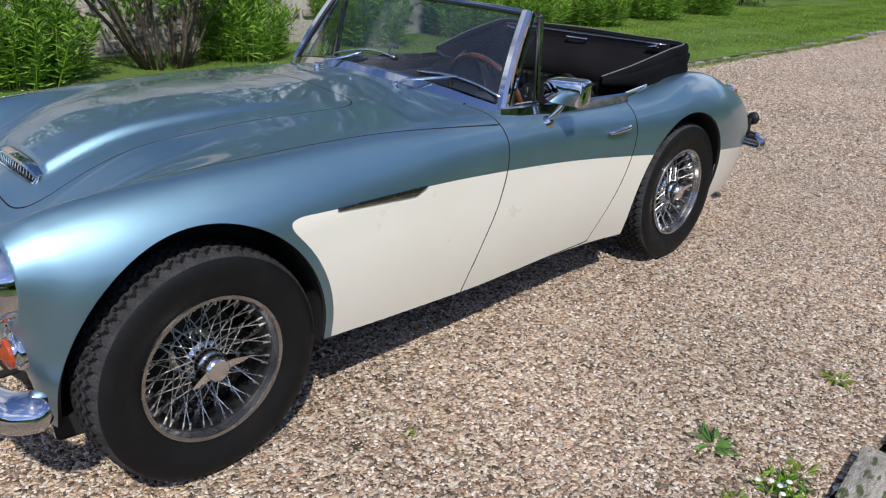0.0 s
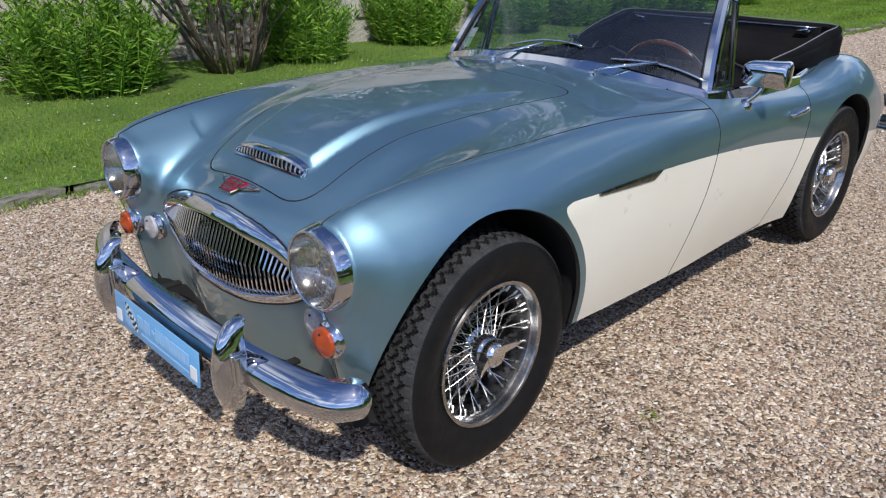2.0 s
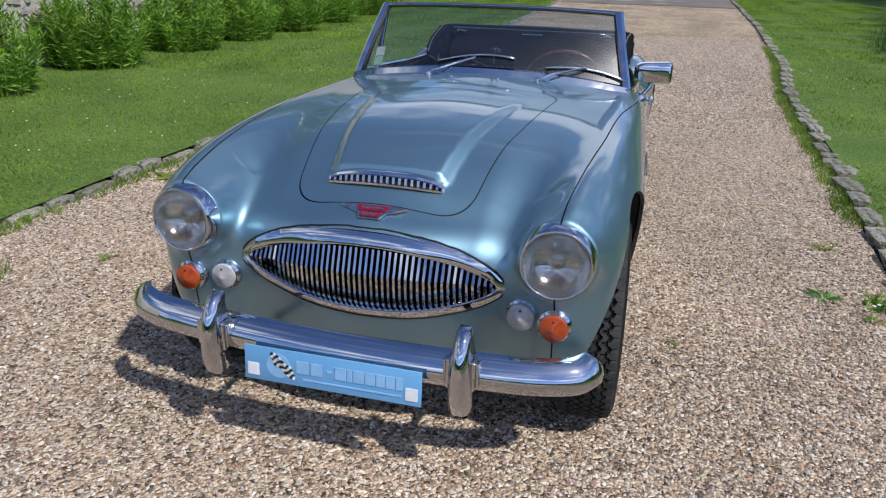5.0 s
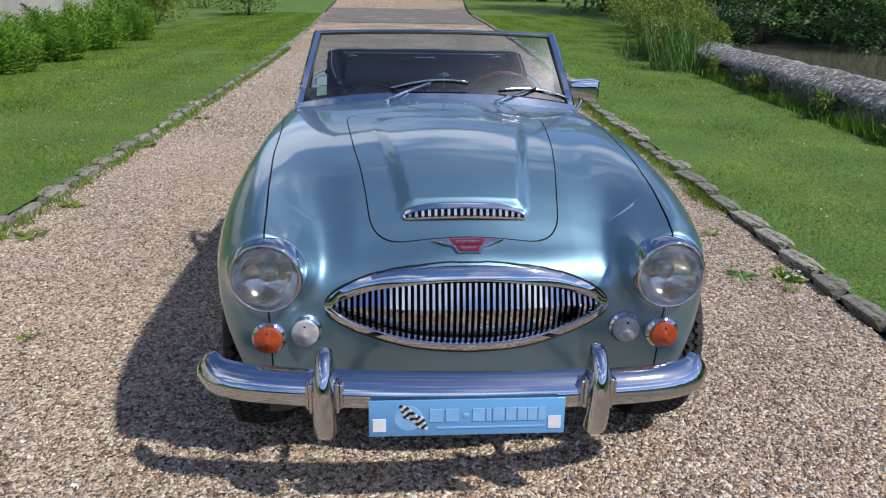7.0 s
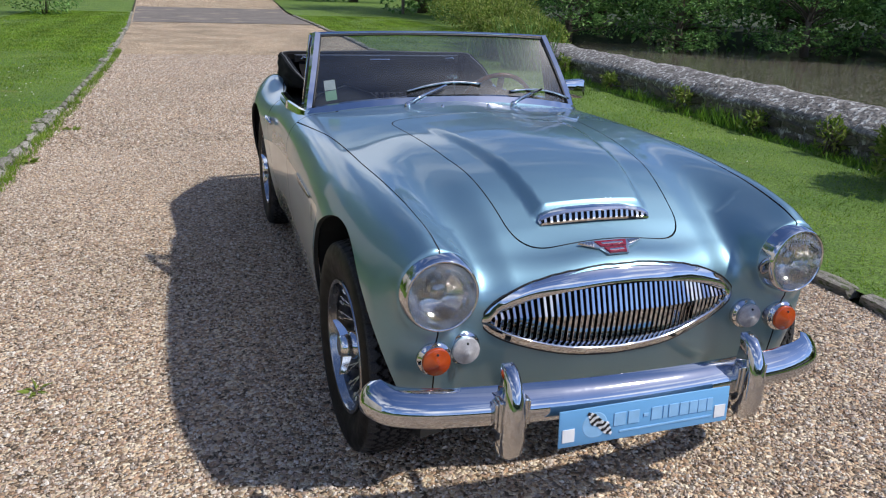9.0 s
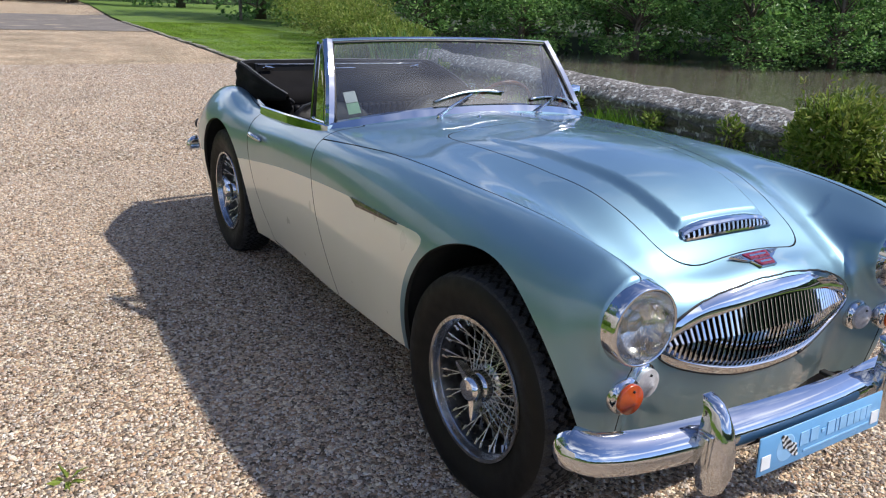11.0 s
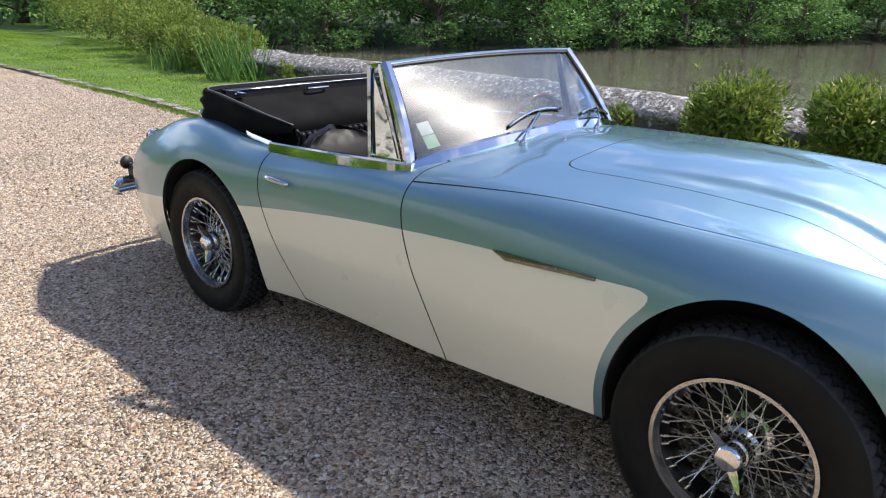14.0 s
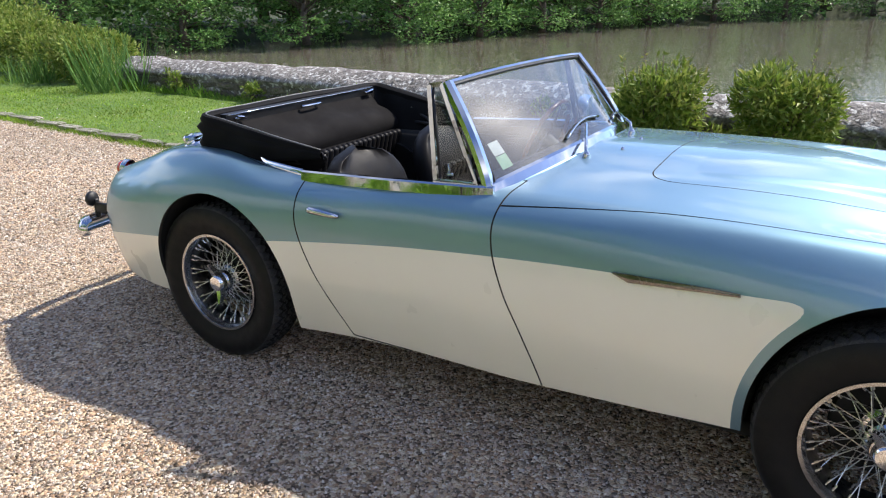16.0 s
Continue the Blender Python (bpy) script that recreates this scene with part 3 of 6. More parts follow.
def cockpit(x, y, z):
    x = np.abs(x)
    half = np.interp(y, [1.05, 1.2, 1.5, 1.9, 2.1], [0.585, 0.612, 0.625, 0.605, 0.578])
    return np.maximum(smax(smax(x - half, y - 2.475 + 0.12 * x * x, 0.08), 1.075 + 0.20 * x * x - y, 0.03), 0.6 - z)


def bonnet_line(x, y, z):
    x = np.abs(x)
    half = np.interp(y, [-0.27, -0.1, 0, 0.2, 0.4, 0.6, 0.75], [0.262, 0.285, 0.300, 0.330, 0.353, 0.373, 0.385])
    return np.maximum(smax(smax(x - half, -0.278 - y, 0.10), y - 0.735, 0.11), 0.55 - z)


door_front = curve([0.2, 0.28, 0.43, 0.55, 0.69, 0.76, 0.84, 0.9], [0.915, 0.934, 0.99, 1.045, 1.085, 1.088, 1.072, 1.05])
door_rear = curve([0.2, 0.25, 0.5, 0.637, 0.75, 0.85], [1.655, 1.68, 1.82, 1.868, 1.868, 1.86])


def door_line(x, y, z):
    return np.maximum(np.maximum(door_front(z) - y, y - door_rear(z)), 0.238 - z)


def wing_line(x, y, z):
    return bead_x(y) - np.abs(x)


def rear_wing_line(x, y, z):
    return bead_x(y) - 0.035 - np.abs(x)


def cream_line(x, y, z):
    return np.maximum(smax(z - colour_z(y), -arch(-0.010, 0.33, 0.347, 0.394, 0.028)(x, y, z), 0.06), 0.1 - y)


def plain(v, t):
    """The triangles with rims turned inwards at every open edge but the middle one, and their normals."""
    g = slope_of(v)
    normal = g / np.linalg.norm(g, axis=1, keepdims=True)
    edge = {}
    for tri in t:
        for a, b in ((0, 1), (1, 2), (2, 0)):
            edge[(int(tri[a]), int(tri[b]))] = True
    rim = [(a, b) for a, b in edge if (b, a) not in edge and (abs(v[a][0]) > 1e-4 or abs(v[b][0]) > 1e-4)]
    nums = sorted({i for e in rim for i in e})
    at = {i: len(v) + k for k, i in enumerate(nums)}
    at2 = {i: len(v) + len(nums) + k for k, i in enumerate(nums)}
    vv = np.concatenate([v, v[nums] - 0.0005 * normal[nums], v[nums] - 0.013 * normal[nums]]) if nums else v
    nn = np.concatenate([normal, normal[nums], normal[nums]]) if nums else normal
    faces = list(map(tuple, t)) + [(b, a, at2[a], at2[b]) for a, b in rim]
    return vv, faces, nn


def panel(name, piece, mats, parent, both=False, label="", colour=None):
    """Left and right panels, or, with both, one panel over the middle. colour: the line below which the second paint lies."""
    parts = [piece] if colour is None else list(cut(piece, colour))[::-1]
    vv, ff, nn, mm = [], [], [], []
    for k, p in enumerate(parts):
        if len(p[1]) == 0:
            continue
        v, f, n = plain(*p) if colour is None else (p[0], list(map(tuple, p[1])), slope_of(p[0]))
        base = sum(map(len, vv))
        vv.append(v)
        nn.append(n / np.linalg.norm(n, axis=1, keepdims=True))
        ff += [tuple(i + base for i in q) for q in f]
        mm += [k] * len(p[1]) + [len(mats)] * (len(f) - len(p[1]))
    if colour is not None:
        whole = plain(*piece)
        rim = whole[1][len(piece[1]):]
        base = sum(map(len, vv))
        vv.append(whole[0])
        nn.append(whole[2])
        ff += [tuple(i + base for i in q) for q in rim]
        mm += [len(mats)] * len(rim)
    v, n = np.concatenate(vv), np.concatenate(nn)
    out = []
    sides = ((1, -1),) if both else ((1,), (-1,))
    for side in sides:
        av, af, an, am = [], [], [], []
        for s in side:
            base = sum(map(len, av))
            av.append(v * (s, 1, 1))
            an.append(n * (s, 1, 1))
            af += [tuple(i + base for i in (q if s > 0 else q[::-1])) for q in ff]
            am += mm
        me = bpy.data.meshes.new(name)
        av, an = np.concatenate(av), np.concatenate(an)
        me.from_pydata(av.tolist(), [], [tuple(int(i) for i in q) for q in af])
        # last slot: black for the rims, the shade of the panel gaps as colour
        for m in (*mats, under):
            me.materials.append(m)
        me.polygons.foreach_set("material_index", np.array(am, np.int32))
        me.polygons.foreach_set("use_smooth", np.ones(len(af), bool))
        me.normals_split_custom_set_from_vertices(an.tolist())
        me.update()
        ob = new(name, me)
        ob.parent = parent
        if label:
            tagged(ob, label)
        out.append(ob)
    return out


car = thing("roadster", (0, 0, 0), "classic two-seat open roadster, metallic ice blue over cream", "car")
GAP, SEAM = 0.0029, 0.0018
skin = shell(0.0118)
skin = inside(skin, lambda x, y, z: sill_z(y) - z)
lamp_hole = lambda x, y, z: np.maximum(np.sqrt((np.abs(x) - 0.533) ** 2 + (z - 0.644) ** 2) - 0.080, y + 0.372)
for opening in (front_arch, rear_arch, grille_gap, cockpit, lamp_hole):
    skin = outside(skin, opening)
lining = skin[0] - 0.014 * (lambda g: g / np.linalg.norm(g, axis=1, keepdims=True))(slope_of(skin[0]))
for s in (1, -1):
    build("inner_shell", lining * (s, 1, 1), skin[1][:, ::s], under, car)
door_cut = lambda x, y, z: np.maximum(door_line(x, y, z), 0.5 - np.abs(x))
door = inside(skin, door_cut, GAP)
skin = outside(skin, door_cut, GAP)
fore, aft = cut(skin, lambda x, y, z: y - 1.4)
bonnet = inside(fore, bonnet_line, SEAM)
fore = outside(fore, bonnet_line, SEAM)
shroud, wing = outside(fore, wing_line, 0.0023), inside(fore, wing_line, 0.0023)
tail, rear_wing = outside(aft, rear_wing_line, SEAM), inside(aft, rear_wing_line, SEAM)
panel("bonnet", bonnet, [blue], car, True)
panel("front_shroud", shroud, [blue], car, True)
panel("rear_deck", tail, [blue, cream], car, True, colour=cream_line)
panel("front_wing", wing, [blue, cream], car, colour=cream_line)
panel("rear_wing", rear_wing, [blue, cream], car, colour=cream_line)
doors = panel("door", door, [blue, cream], car, colour=cream_line)
# ---- the car: places on its surface ----
def march(start, way):
    """From outside, the first point of the body's surface along a way."""
    p, w = np.array(start, float), np.array(way, float)
    w /= np.linalg.norm(w)
    for _ in range(400):
        if body(*p[:, None])[0] < 0:
            break
        p = p + 0.004 * w
    return Vector(settle(p[None])[0])


def normal_at(p):
    g = slope_of(np.array([tuple(p)]))[0]
    return Vector(g).normalized()


def on_side(y, z, out=0.0, side=1):
    p = march((0.95 * 1, y, z), (-1, 0, 0))
    p = p + normal_at(p) * out
    return Vector((p.x * side, p.y, p.z))


def on_top(x, y, out=0.0):
    p = march((x, y, 1.1), (0, 0, -1))
    return p + normal_at(p) * out


def on_front(x, z, out=0.0):
    p = march((x, -0.8, z), (0, 1, 0))
    return p + normal_at(p) * out


def axis_pose(place, axis, up=(0, 0, 1)):
    """A pose whose z looks along axis and whose y is as near to up as can be."""
    z = Vector(axis).normalized()
    x = Vector(up).cross(z).normalized()
    y = z.cross(x)
    m = Matrix((x, y, z)).transposed().to_4x4()
    m.translation = place
    return m


# ---- under the car and inside its shell ----
build("floor_pan", *join(box(0, 1.45, 0.235, 1.20, 2.4, 0.05, 0.02), box(0, 0.05, 0.35, 0.84, 0.70, 0.20, 0.02), box(0, 2.75, 0.36, 0.84, 0.60, 0.20, 0.02),
      box(0, 1.0, 0.18, 0.30, 1.5, 0.08, 0.03)), under, car)
build("engine_bay", *join(box(0, -0.16, 0.52, 0.80, 0.10, 0.30, 0.02), box(0, 0.45, 0.55, 0.90, 1.1, 0.40, 0.03)), under, car)
build("firewall", *box(0, 1.06, 0.52, 1.16, 0.03, 0.50, 0.01), under, car)
build("exhaust", *tube(smooth_line([(0.25, 0.6, 0.17), (0.45, 0.9, 0.16), (0.47, 1.6, 0.15), (0.45, 2.1, 0.17), (0.42, 3.05, 0.19)], 6), 0.024, 10), dull_chrome, car)


def lip_x(y, z):
    """How far out a lining may reach at y, z and stay inside the skin."""
    x = 0.72
    while x > 0.42 and body(np.array([x]), np.array([y]), np.array([z]))[0] > -0.016:
        x -= 0.004
    return x


def wheel_well(cy, a, b):
    rows = []
    edge = [(cy - a, 0.26)] + [(cy - a * math.cos(t), 0.33 + b * math.sin(t)) for t in np.linspace(0, math.pi, 25)] + [(cy + a, 0.26)]
    for outer in (False, True):
        row = []
        for y, z in edge:
            x = lip_x(y, z) if outer else 0.40
            while body(np.array([x]), np.array([y]), np.array([z]))[0] > -0.02 and y < cy:
                y += 0.004
            row.append((x, y, z))
        rows.append(row)
    k = len(rows[0])
    v = rows[0] + rows[1]
    f = [(i, i + 1, k + i + 1, k + i) for i in range(k - 1)] + [tuple(range(k))]
    return v, f


for cy, a, b in ((-0.010, 0.356, 0.403), (2.285, 0.362, 0.386)):
    for piece in (wheel_well(cy, a, b), flipped(wheel_well(cy, a, b))):
        build("wheel_well", *piece, under, car)


# ---- wheels ----
TYRE_R, RIM_R = 0.322, 0.202


def tyre_mesh():
    n, across = 360, np.concatenate([np.linspace(-1, -0.735, 7), np.linspace(-0.72, 0.72, 61), np.linspace(0.735, 1, 7)])
    v = []
    for i in range(n):
        a = 2 * math.pi * i / n
        k = i % 6
        wave = 0.085 * (2 * abs(k / 3 - 1) - 1)
        for s in across:
            w = abs(s)
            if w <= 0.72:
                r, h = TYRE_R - 0.010 * (w / 0.72) ** 3, 0.072 * s / 0.72
                groove = min(abs(s - g - wave) for g in (-0.45, -0.16, 0.16, 0.45))
                if groove < 0.032:
                    r -= 0.008
                elif w > 0.50 and k == 0:
                    r -= 0.0032
                elif w < 0.42 and k == 3 and groove < 0.10:
                    r -= 0.005
            else:
                q = (w - 0.72) / 0.28
                r = TYRE_R - 0.010 - q * (TYRE_R - 0.010 - RIM_R + 0.004)
                h = math.copysign(0.072 + 0.016 * math.sin(math.pi * min(q * 1.05, 1) ** 0.8) - 0.006 * q, s)
                if k == 0 and q < 0.05:
                    r -= 0.002
                if 0.55 < q < 0.62:
                    h += math.copysign(0.002, s)
            v.append((r * math.cos(a), r * math.sin(a), h))
    k = len(across)
    f = [(i * k + b, (i + 1) % n * k + b, (i + 1) % n * k + b + 1, i * k + b + 1) for i in range(n) for b in range(k - 1)]
    return v, f


def spoke(r0, h0, r1, h1, turn):
    """A spoke from the hub to the rim; turn: how far its outer end is turned round the wheel, in degrees."""
    c, s = math.cos(radians(turn)), math.sin(radians(turn))
    return join(tube([(r0, 0, h0), (r1 * c, r1 * s, h1)], 0.0016, 6),
                tube([((r1 - 0.016) * c, (r1 - 0.016) * s, h1 * 0.93 + h0 * 0.07), ((r1 + 0.003) * c, (r1 + 0.003) * s, h1)], 0.0032, 6))


def mesh_of(piece, mat, sharp=35):
    ob = build("pattern", *piece, mat, sharp=sharp)
    me = ob.data
    bpy.data.objects.remove(ob)
    return me


def ear(way):
    v = []
    for r, half, z0, z1 in ((0.018, 0.020, 0.052, 0.078), (0.045, 0.015, 0.060, 0.084), (0.068, 0.010, 0.072, 0.092), (0.082, 0.004, 0.082, 0.096)):
        v += [(way * r, -half * way, z0), (way * r, half * way, z0), (way * r, half * way * 0.7, z1), (way * r, -half * way * 0.7, z1)]
    f = [(4 * i + b, 4 * i + (b + 1) % 4, 4 * i + 4 + (b + 1) % 4, 4 * i + 4 + b) for i in range(3) for b in range(4)]
    return v, f + [(3, 2, 1, 0), (12, 13, 14, 15)]


WHEEL = {
    "tyre": mesh_of(tyre_mesh(), rubber, 28),
    "rim": mesh_of(lathe([(RIM_R - 0.004, 0.060), (RIM_R + 0.002, 0.070), (RIM_R, 0.075), (RIM_R - 0.010, 0.0745), (RIM_R - 0.013, 0.068), (RIM_R - 0.014, 0.056), (RIM_R - 0.017, 0.050),
                         (RIM_R - 0.020, 0.040), (RIM_R - 0.027, 0.010), (RIM_R - 0.029, -0.030), (RIM_R - 0.012, -0.050), (RIM_R, -0.070), (RIM_R + 0.004, -0.066)], 72), rim_metal),
    "hub": mesh_of(lathe([(0.0, 0.052), (0.040, 0.052), (0.044, 0.046), (0.046, 0.020), (0.056, 0.012), (0.058, -0.005), (0.050, -0.010), (0.050, -0.050), (0.066, -0.055), (0.066, -0.072), (0.0, -0.072)], 40), chrome),
    "spinner": mesh_of(join(lathe([(0.036, 0.050), (0.038, 0.062), (0.034, 0.080), (0.028, 0.086), (0.0, 0.088)], 36), ear(1), ear(-1)), spinner_metal),
    "brake_drum": mesh_of(lathe([(0.0, -0.060), (0.135, -0.060), (0.140, -0.066), (0.140, -0.11), (0.0, -0.11)], 40), under),
}
ty = WHEEL["tyre"]
ty.materials.append(tread_rubber)
co = np.empty(3 * len(ty.vertices), np.float32)
ty.vertices.foreach_get("co", co)
co = co.reshape(-1, 3)
crown = np.hypot(co[:, 0], co[:, 1]) - (TYRE_R - 0.010 * np.minimum(np.abs(co[:, 2]) / 0.072, 1.0) ** 3)
worn = np.where(np.abs(co[:, 2]) < 0.0721, crown > -0.0040, crown > -0.016)
ty.polygons.foreach_set("material_index", np.array([int(worn[list(q.vertices)].all()) for q in ty.polygons], np.int32))
# faces deep in the rim take the darker chrome, as painted shade
ri = WHEEL["rim"]
ri.materials.append(shaded_well)
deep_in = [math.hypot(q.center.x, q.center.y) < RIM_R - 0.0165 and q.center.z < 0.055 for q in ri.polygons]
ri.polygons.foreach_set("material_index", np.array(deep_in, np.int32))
SPOKES = [mesh_of(spoke(*s), spoke_metal) for s in ((0.046, 0.030, 0.173, -0.016, 34), (0.046, 0.030, 0.173, -0.016, -34), (0.054, -0.056, 0.182, 0.042, 26), (0.054, -0.056, 0.182, 0.042, -26))]


def wheel(x, y, steer, spin):
    """A wire wheel; its outer face looks along +z of its own."""
    side = 1 if x > 0 else -1
    base = Matrix.Translation((x, y, 0.322)) @ pose(0, 0, 0, 0, 0, steer) @ pose(0, 0, 0, 0, 90 * side, 0) @ pose(0, 0, 0, 0, 0, spin)
    rim = new("wheel", WHEEL["rim"])
    rim.parent, rim.matrix_basis = car, base
    tagged(rim, "chromed wire wheel with black tyre")
    for name in ("tyre", "hub", "spinner", "brake_drum"):
        new(name, WHEEL[name]).parent = rim
    for i in range(72):
        s = new("spoke", SPOKES[i % 4])
        s.parent, s.matrix_basis = rim, pose(0, 0, 0, 0, 0, 5 * i)
    return rim


wheel(0.622, 0, 2.5, 100)
wheel(-0.622, 0, 2.5, 30)
wheel(0.612, 2.333, 0, 110)
wheel(-0.612, 2.333, 0, 15)

# ---- front: lamps, grille, bumper, plate ----
for s in (1, -1):
    head = axis_pose((0.533 * s, -0.372, 0.644), (0.03 * s, -1, 0.015))
    ob = build("headlight", *lathe([(0.103, -0.02), (0.104, 0.004), (0.1015, 0.030), (0.097, 0.052), (0.093, 0.063), (0.088, 0.067), (0.0865, 0.060)], 56, head), chrome, car)
    bowl = lathe([(0.0865, 0.060), (0.082, 0.040), (0.060, 0.012), (0.030, 0.0), (0.0, -0.004)], 40, head)
    build("reflector", *bowl, reflector_mat, ob)
    build("bulb", *lathe([(0.0, 0.034), (0.020, 0.032), (0.024, 0.026), (0.024, 0.004)], 24, head), dull_chrome, ob)
    lens_v, lens_f = [], []
    rows, cols = 9, 64
    for i in range(rows + 1):
        r = 0.0868 * i / rows
        for j in range(cols):
            a = 2 * math.pi * j / cols
            x, y = r * math.cos(a), r * math.sin(a)
            lens_v.append((x, y, 0.060 + 0.020 * (1 - (r / 0.0868) ** 2) + 0.0008 * math.sin(x * 900) * (1 if r < 0.08 else 0)))
    lens_f = [(i * cols + j, (i + 1) * cols + j, (i + 1) * cols + (j + 1) % cols, i * cols + (j + 1) % cols) for i in range(rows) for j in range(cols)]
    build("lens", *moved((lens_v, lens_f), head), lamp_glass, ob).visible_shadow = False
    for name, x, mat in (("indicator", 0.540, amber), ("side_lamp", 0.448, clear_lens)):
        p = on_front(x * s, 0.462)
        m = axis_pose(p, Vector((0.05 * s, -1, 0.05)) * 0.7 + normal_at(p) * 0.3)
        base = build(name, *lathe([(0.046, -0.02), (0.047, 0.003), (0.044, 0.010), (0.038, 0.012), (0.0375, 0.018)], 36, m), chrome, car)
        rings = [(0.0378, 0.012), (0.0372, 0.024)]
        for k in range(7):
            r = 0.036 * (1 - k / 7)
            rings += [(r, 0.0265 + 0.0022 * k + 0.0016), (r - 0.003, 0.0265 + 0.0022 * k)]
        build("lens", *lathe(rings + [(0.0, 0.043)], 36, m), mat, base)
        build("screw", *lathe([(0.0, 0.036), (0.003, 0.035), (0.003, 0.030)], 8, m @ pose(0, 0.024, 0)), under, base)


def lens_shape(a, shrink=0.0):
    """A point of the grille's outline at the angle a, in x and z."""
    x = (0.392 - shrink) * math.cos(a)
    high = max(1 - (x / 0.392) ** 2, 0) ** 0.59
    return x, 0.527 + (((0.128 - shrink) if math.sin(a) > 0 else -(0.112 - shrink)) * high if abs(math.sin(a)) > 1e-6 else 0)


outline = []
for i in range(140):
    a = 2 * math.pi * i / 140
    a = a - 0.18 * math.sin(2 * a)
    x, z = lens_shape(a)
    outline.append((x, z))
rows = []
for shrink, out in ((-0.004, -0.006), (-0.003, 0.003), (0.006, 0.008), (0.017, 0.011), (0.023, 0.006), (0.025, -0.030)):
    row = []
    for i, (x, z) in enumerate(outline):
        (xa, za), (xb, zb) = outline[i - 1], outline[(i + 1) % len(outline)]
        t = Vector((xb - xa, zb - za)).normalized()
        inward = Vector((-t.y, t.x))
        wide_k = 1.0 + 0.65 * min(max(z - 0.55, 0) / 0.08, 1.1)
        px, pz = x + inward.x * shrink * wide_k, z + inward.y * shrink * wide_k
        y = front_y(np.array([abs(x)]))[0] + 0.30 * max(0.50 - z, 0) ** 1.5 + 0.12 * max(z - 0.6, 0)
        y_top = 0.034 * max(z - 0.58, 0) / 0.075 * (1 - max(shrink, 0) / 0.034)
        row.append((px, y + y_top - out, pz))
    rows.append(row)
k = len(outline)
build("grille_surround", [p for r in rows for p in r], [(i * k + j, i * k + (j + 1) % k, (i + 1) * k + (j + 1) % k, (i + 1) * k + j) for i in range(len(rows) - 1) for j in range(k)], chrome, car, sharp=50)
rows = []
for i, (x, z) in enumerate(outline):
    (xa, za), (xb, zb) = outline[i - 1], outline[(i + 1) % len(outline)]
    t = Vector((xb - xa, zb - za)).normalized()
    p = on_front(max(-0.389, min(0.389, x + t.y * 0.006)), z - t.x * 0.006, 0.001)
    rows.append(p)
build("grille_seal", *tube(rows + rows[:1], 0.0024, 6), black_trim, car)
grille = build("grille", *join(box(0, -0.255, 0.527, 0.74, 0.012, 0.24, 0.002), sweep([(x, -0.385 + 0.38 * x * x, 0.440 + 0.42 * x * x) for x in np.linspace(-0.30, 0.30, 25)], ring(0.004, 6))), under, car)
for i in range(-22, 23):
    x = i * 0.0163
    high = max(1 - (x / 0.378) ** 2, 0) ** 0.59
    y = front_y(np.array([abs(x)]))[0]
    z0, z1 = 0.527 - 0.096 * high, 0.527 + 0.082 * high
    zk = z0 + 0.62 * (z1 - z0)
    line = [(x, y + 0.018, z0), (x, y - 0.002, z0 + 0.15 * (z1 - z0)), (x, y - 0.008, zk), (x, y + 0.016, z1)]
    build("bar", *sweep(line, [(-0.0042, -0.004), (-0.0034, -0.0055), (0.0034, -0.0055), (0.0042, -0.004), (0.0044, 0.009), (-0.0044, 0.009)], (0, 1, 0)), chrome, grille, smooth=False)

apron = [(x, front_y(np.array([abs(x)]))[0] + 0.050, 0.245) for x in np.linspace(-0.56, 0.56, 25)]
build("front_apron", *sweep(apron, [(-0.16, 0.010), (0.0, 0.020), (0.012, 0.010), (0.010, -0.040), (0.0, -0.046), (-0.16, -0.040)][::-1]), under, car, sharp=40)

SHIFT = -0.028  # the bumper hangs a little to the right of the body's middle
bumper_line = [(-0.684, -0.382, 0.372), (-0.668, -0.424, 0.366), (-0.622, -0.462, 0.360), (-0.50, -0.494, 0.358), (-0.25, -0.522, 0.360), (0, -0.530, 0.360)]
bumper_line = [p + Vector((SHIFT, 0, -0.018 * p.x)) for p in smooth_line(bumper_line + [(-x, y, z) for x, y, z in bumper_line[-2::-1]], 6)]
blade = [(0.004, -0.044), (0.022, -0.041), (0.031, -0.030), (0.034, -0.010), (0.031, 0.004), (0.022, 0.020), (0.009, 0.034), (-0.006, 0.043), (-0.022, 0.047), (-0.022, 0.041), (-0.008, 0.036), (0.004, 0.026), (0.018, 0.012), (0.024, -0.006), (0.022, -0.026), (0.014, -0.036), (0.004, -0.039)]
sizes = [0.55 + 0.45 * min(1, min(i, len(bumper_line) - 1 - i) / 4) ** 0.6 for i in range(len(bumper_line))]
bumper = build("front_bumper", *sweep(bumper_line, blade, sizes=sizes), chrome, car, sharp=40)
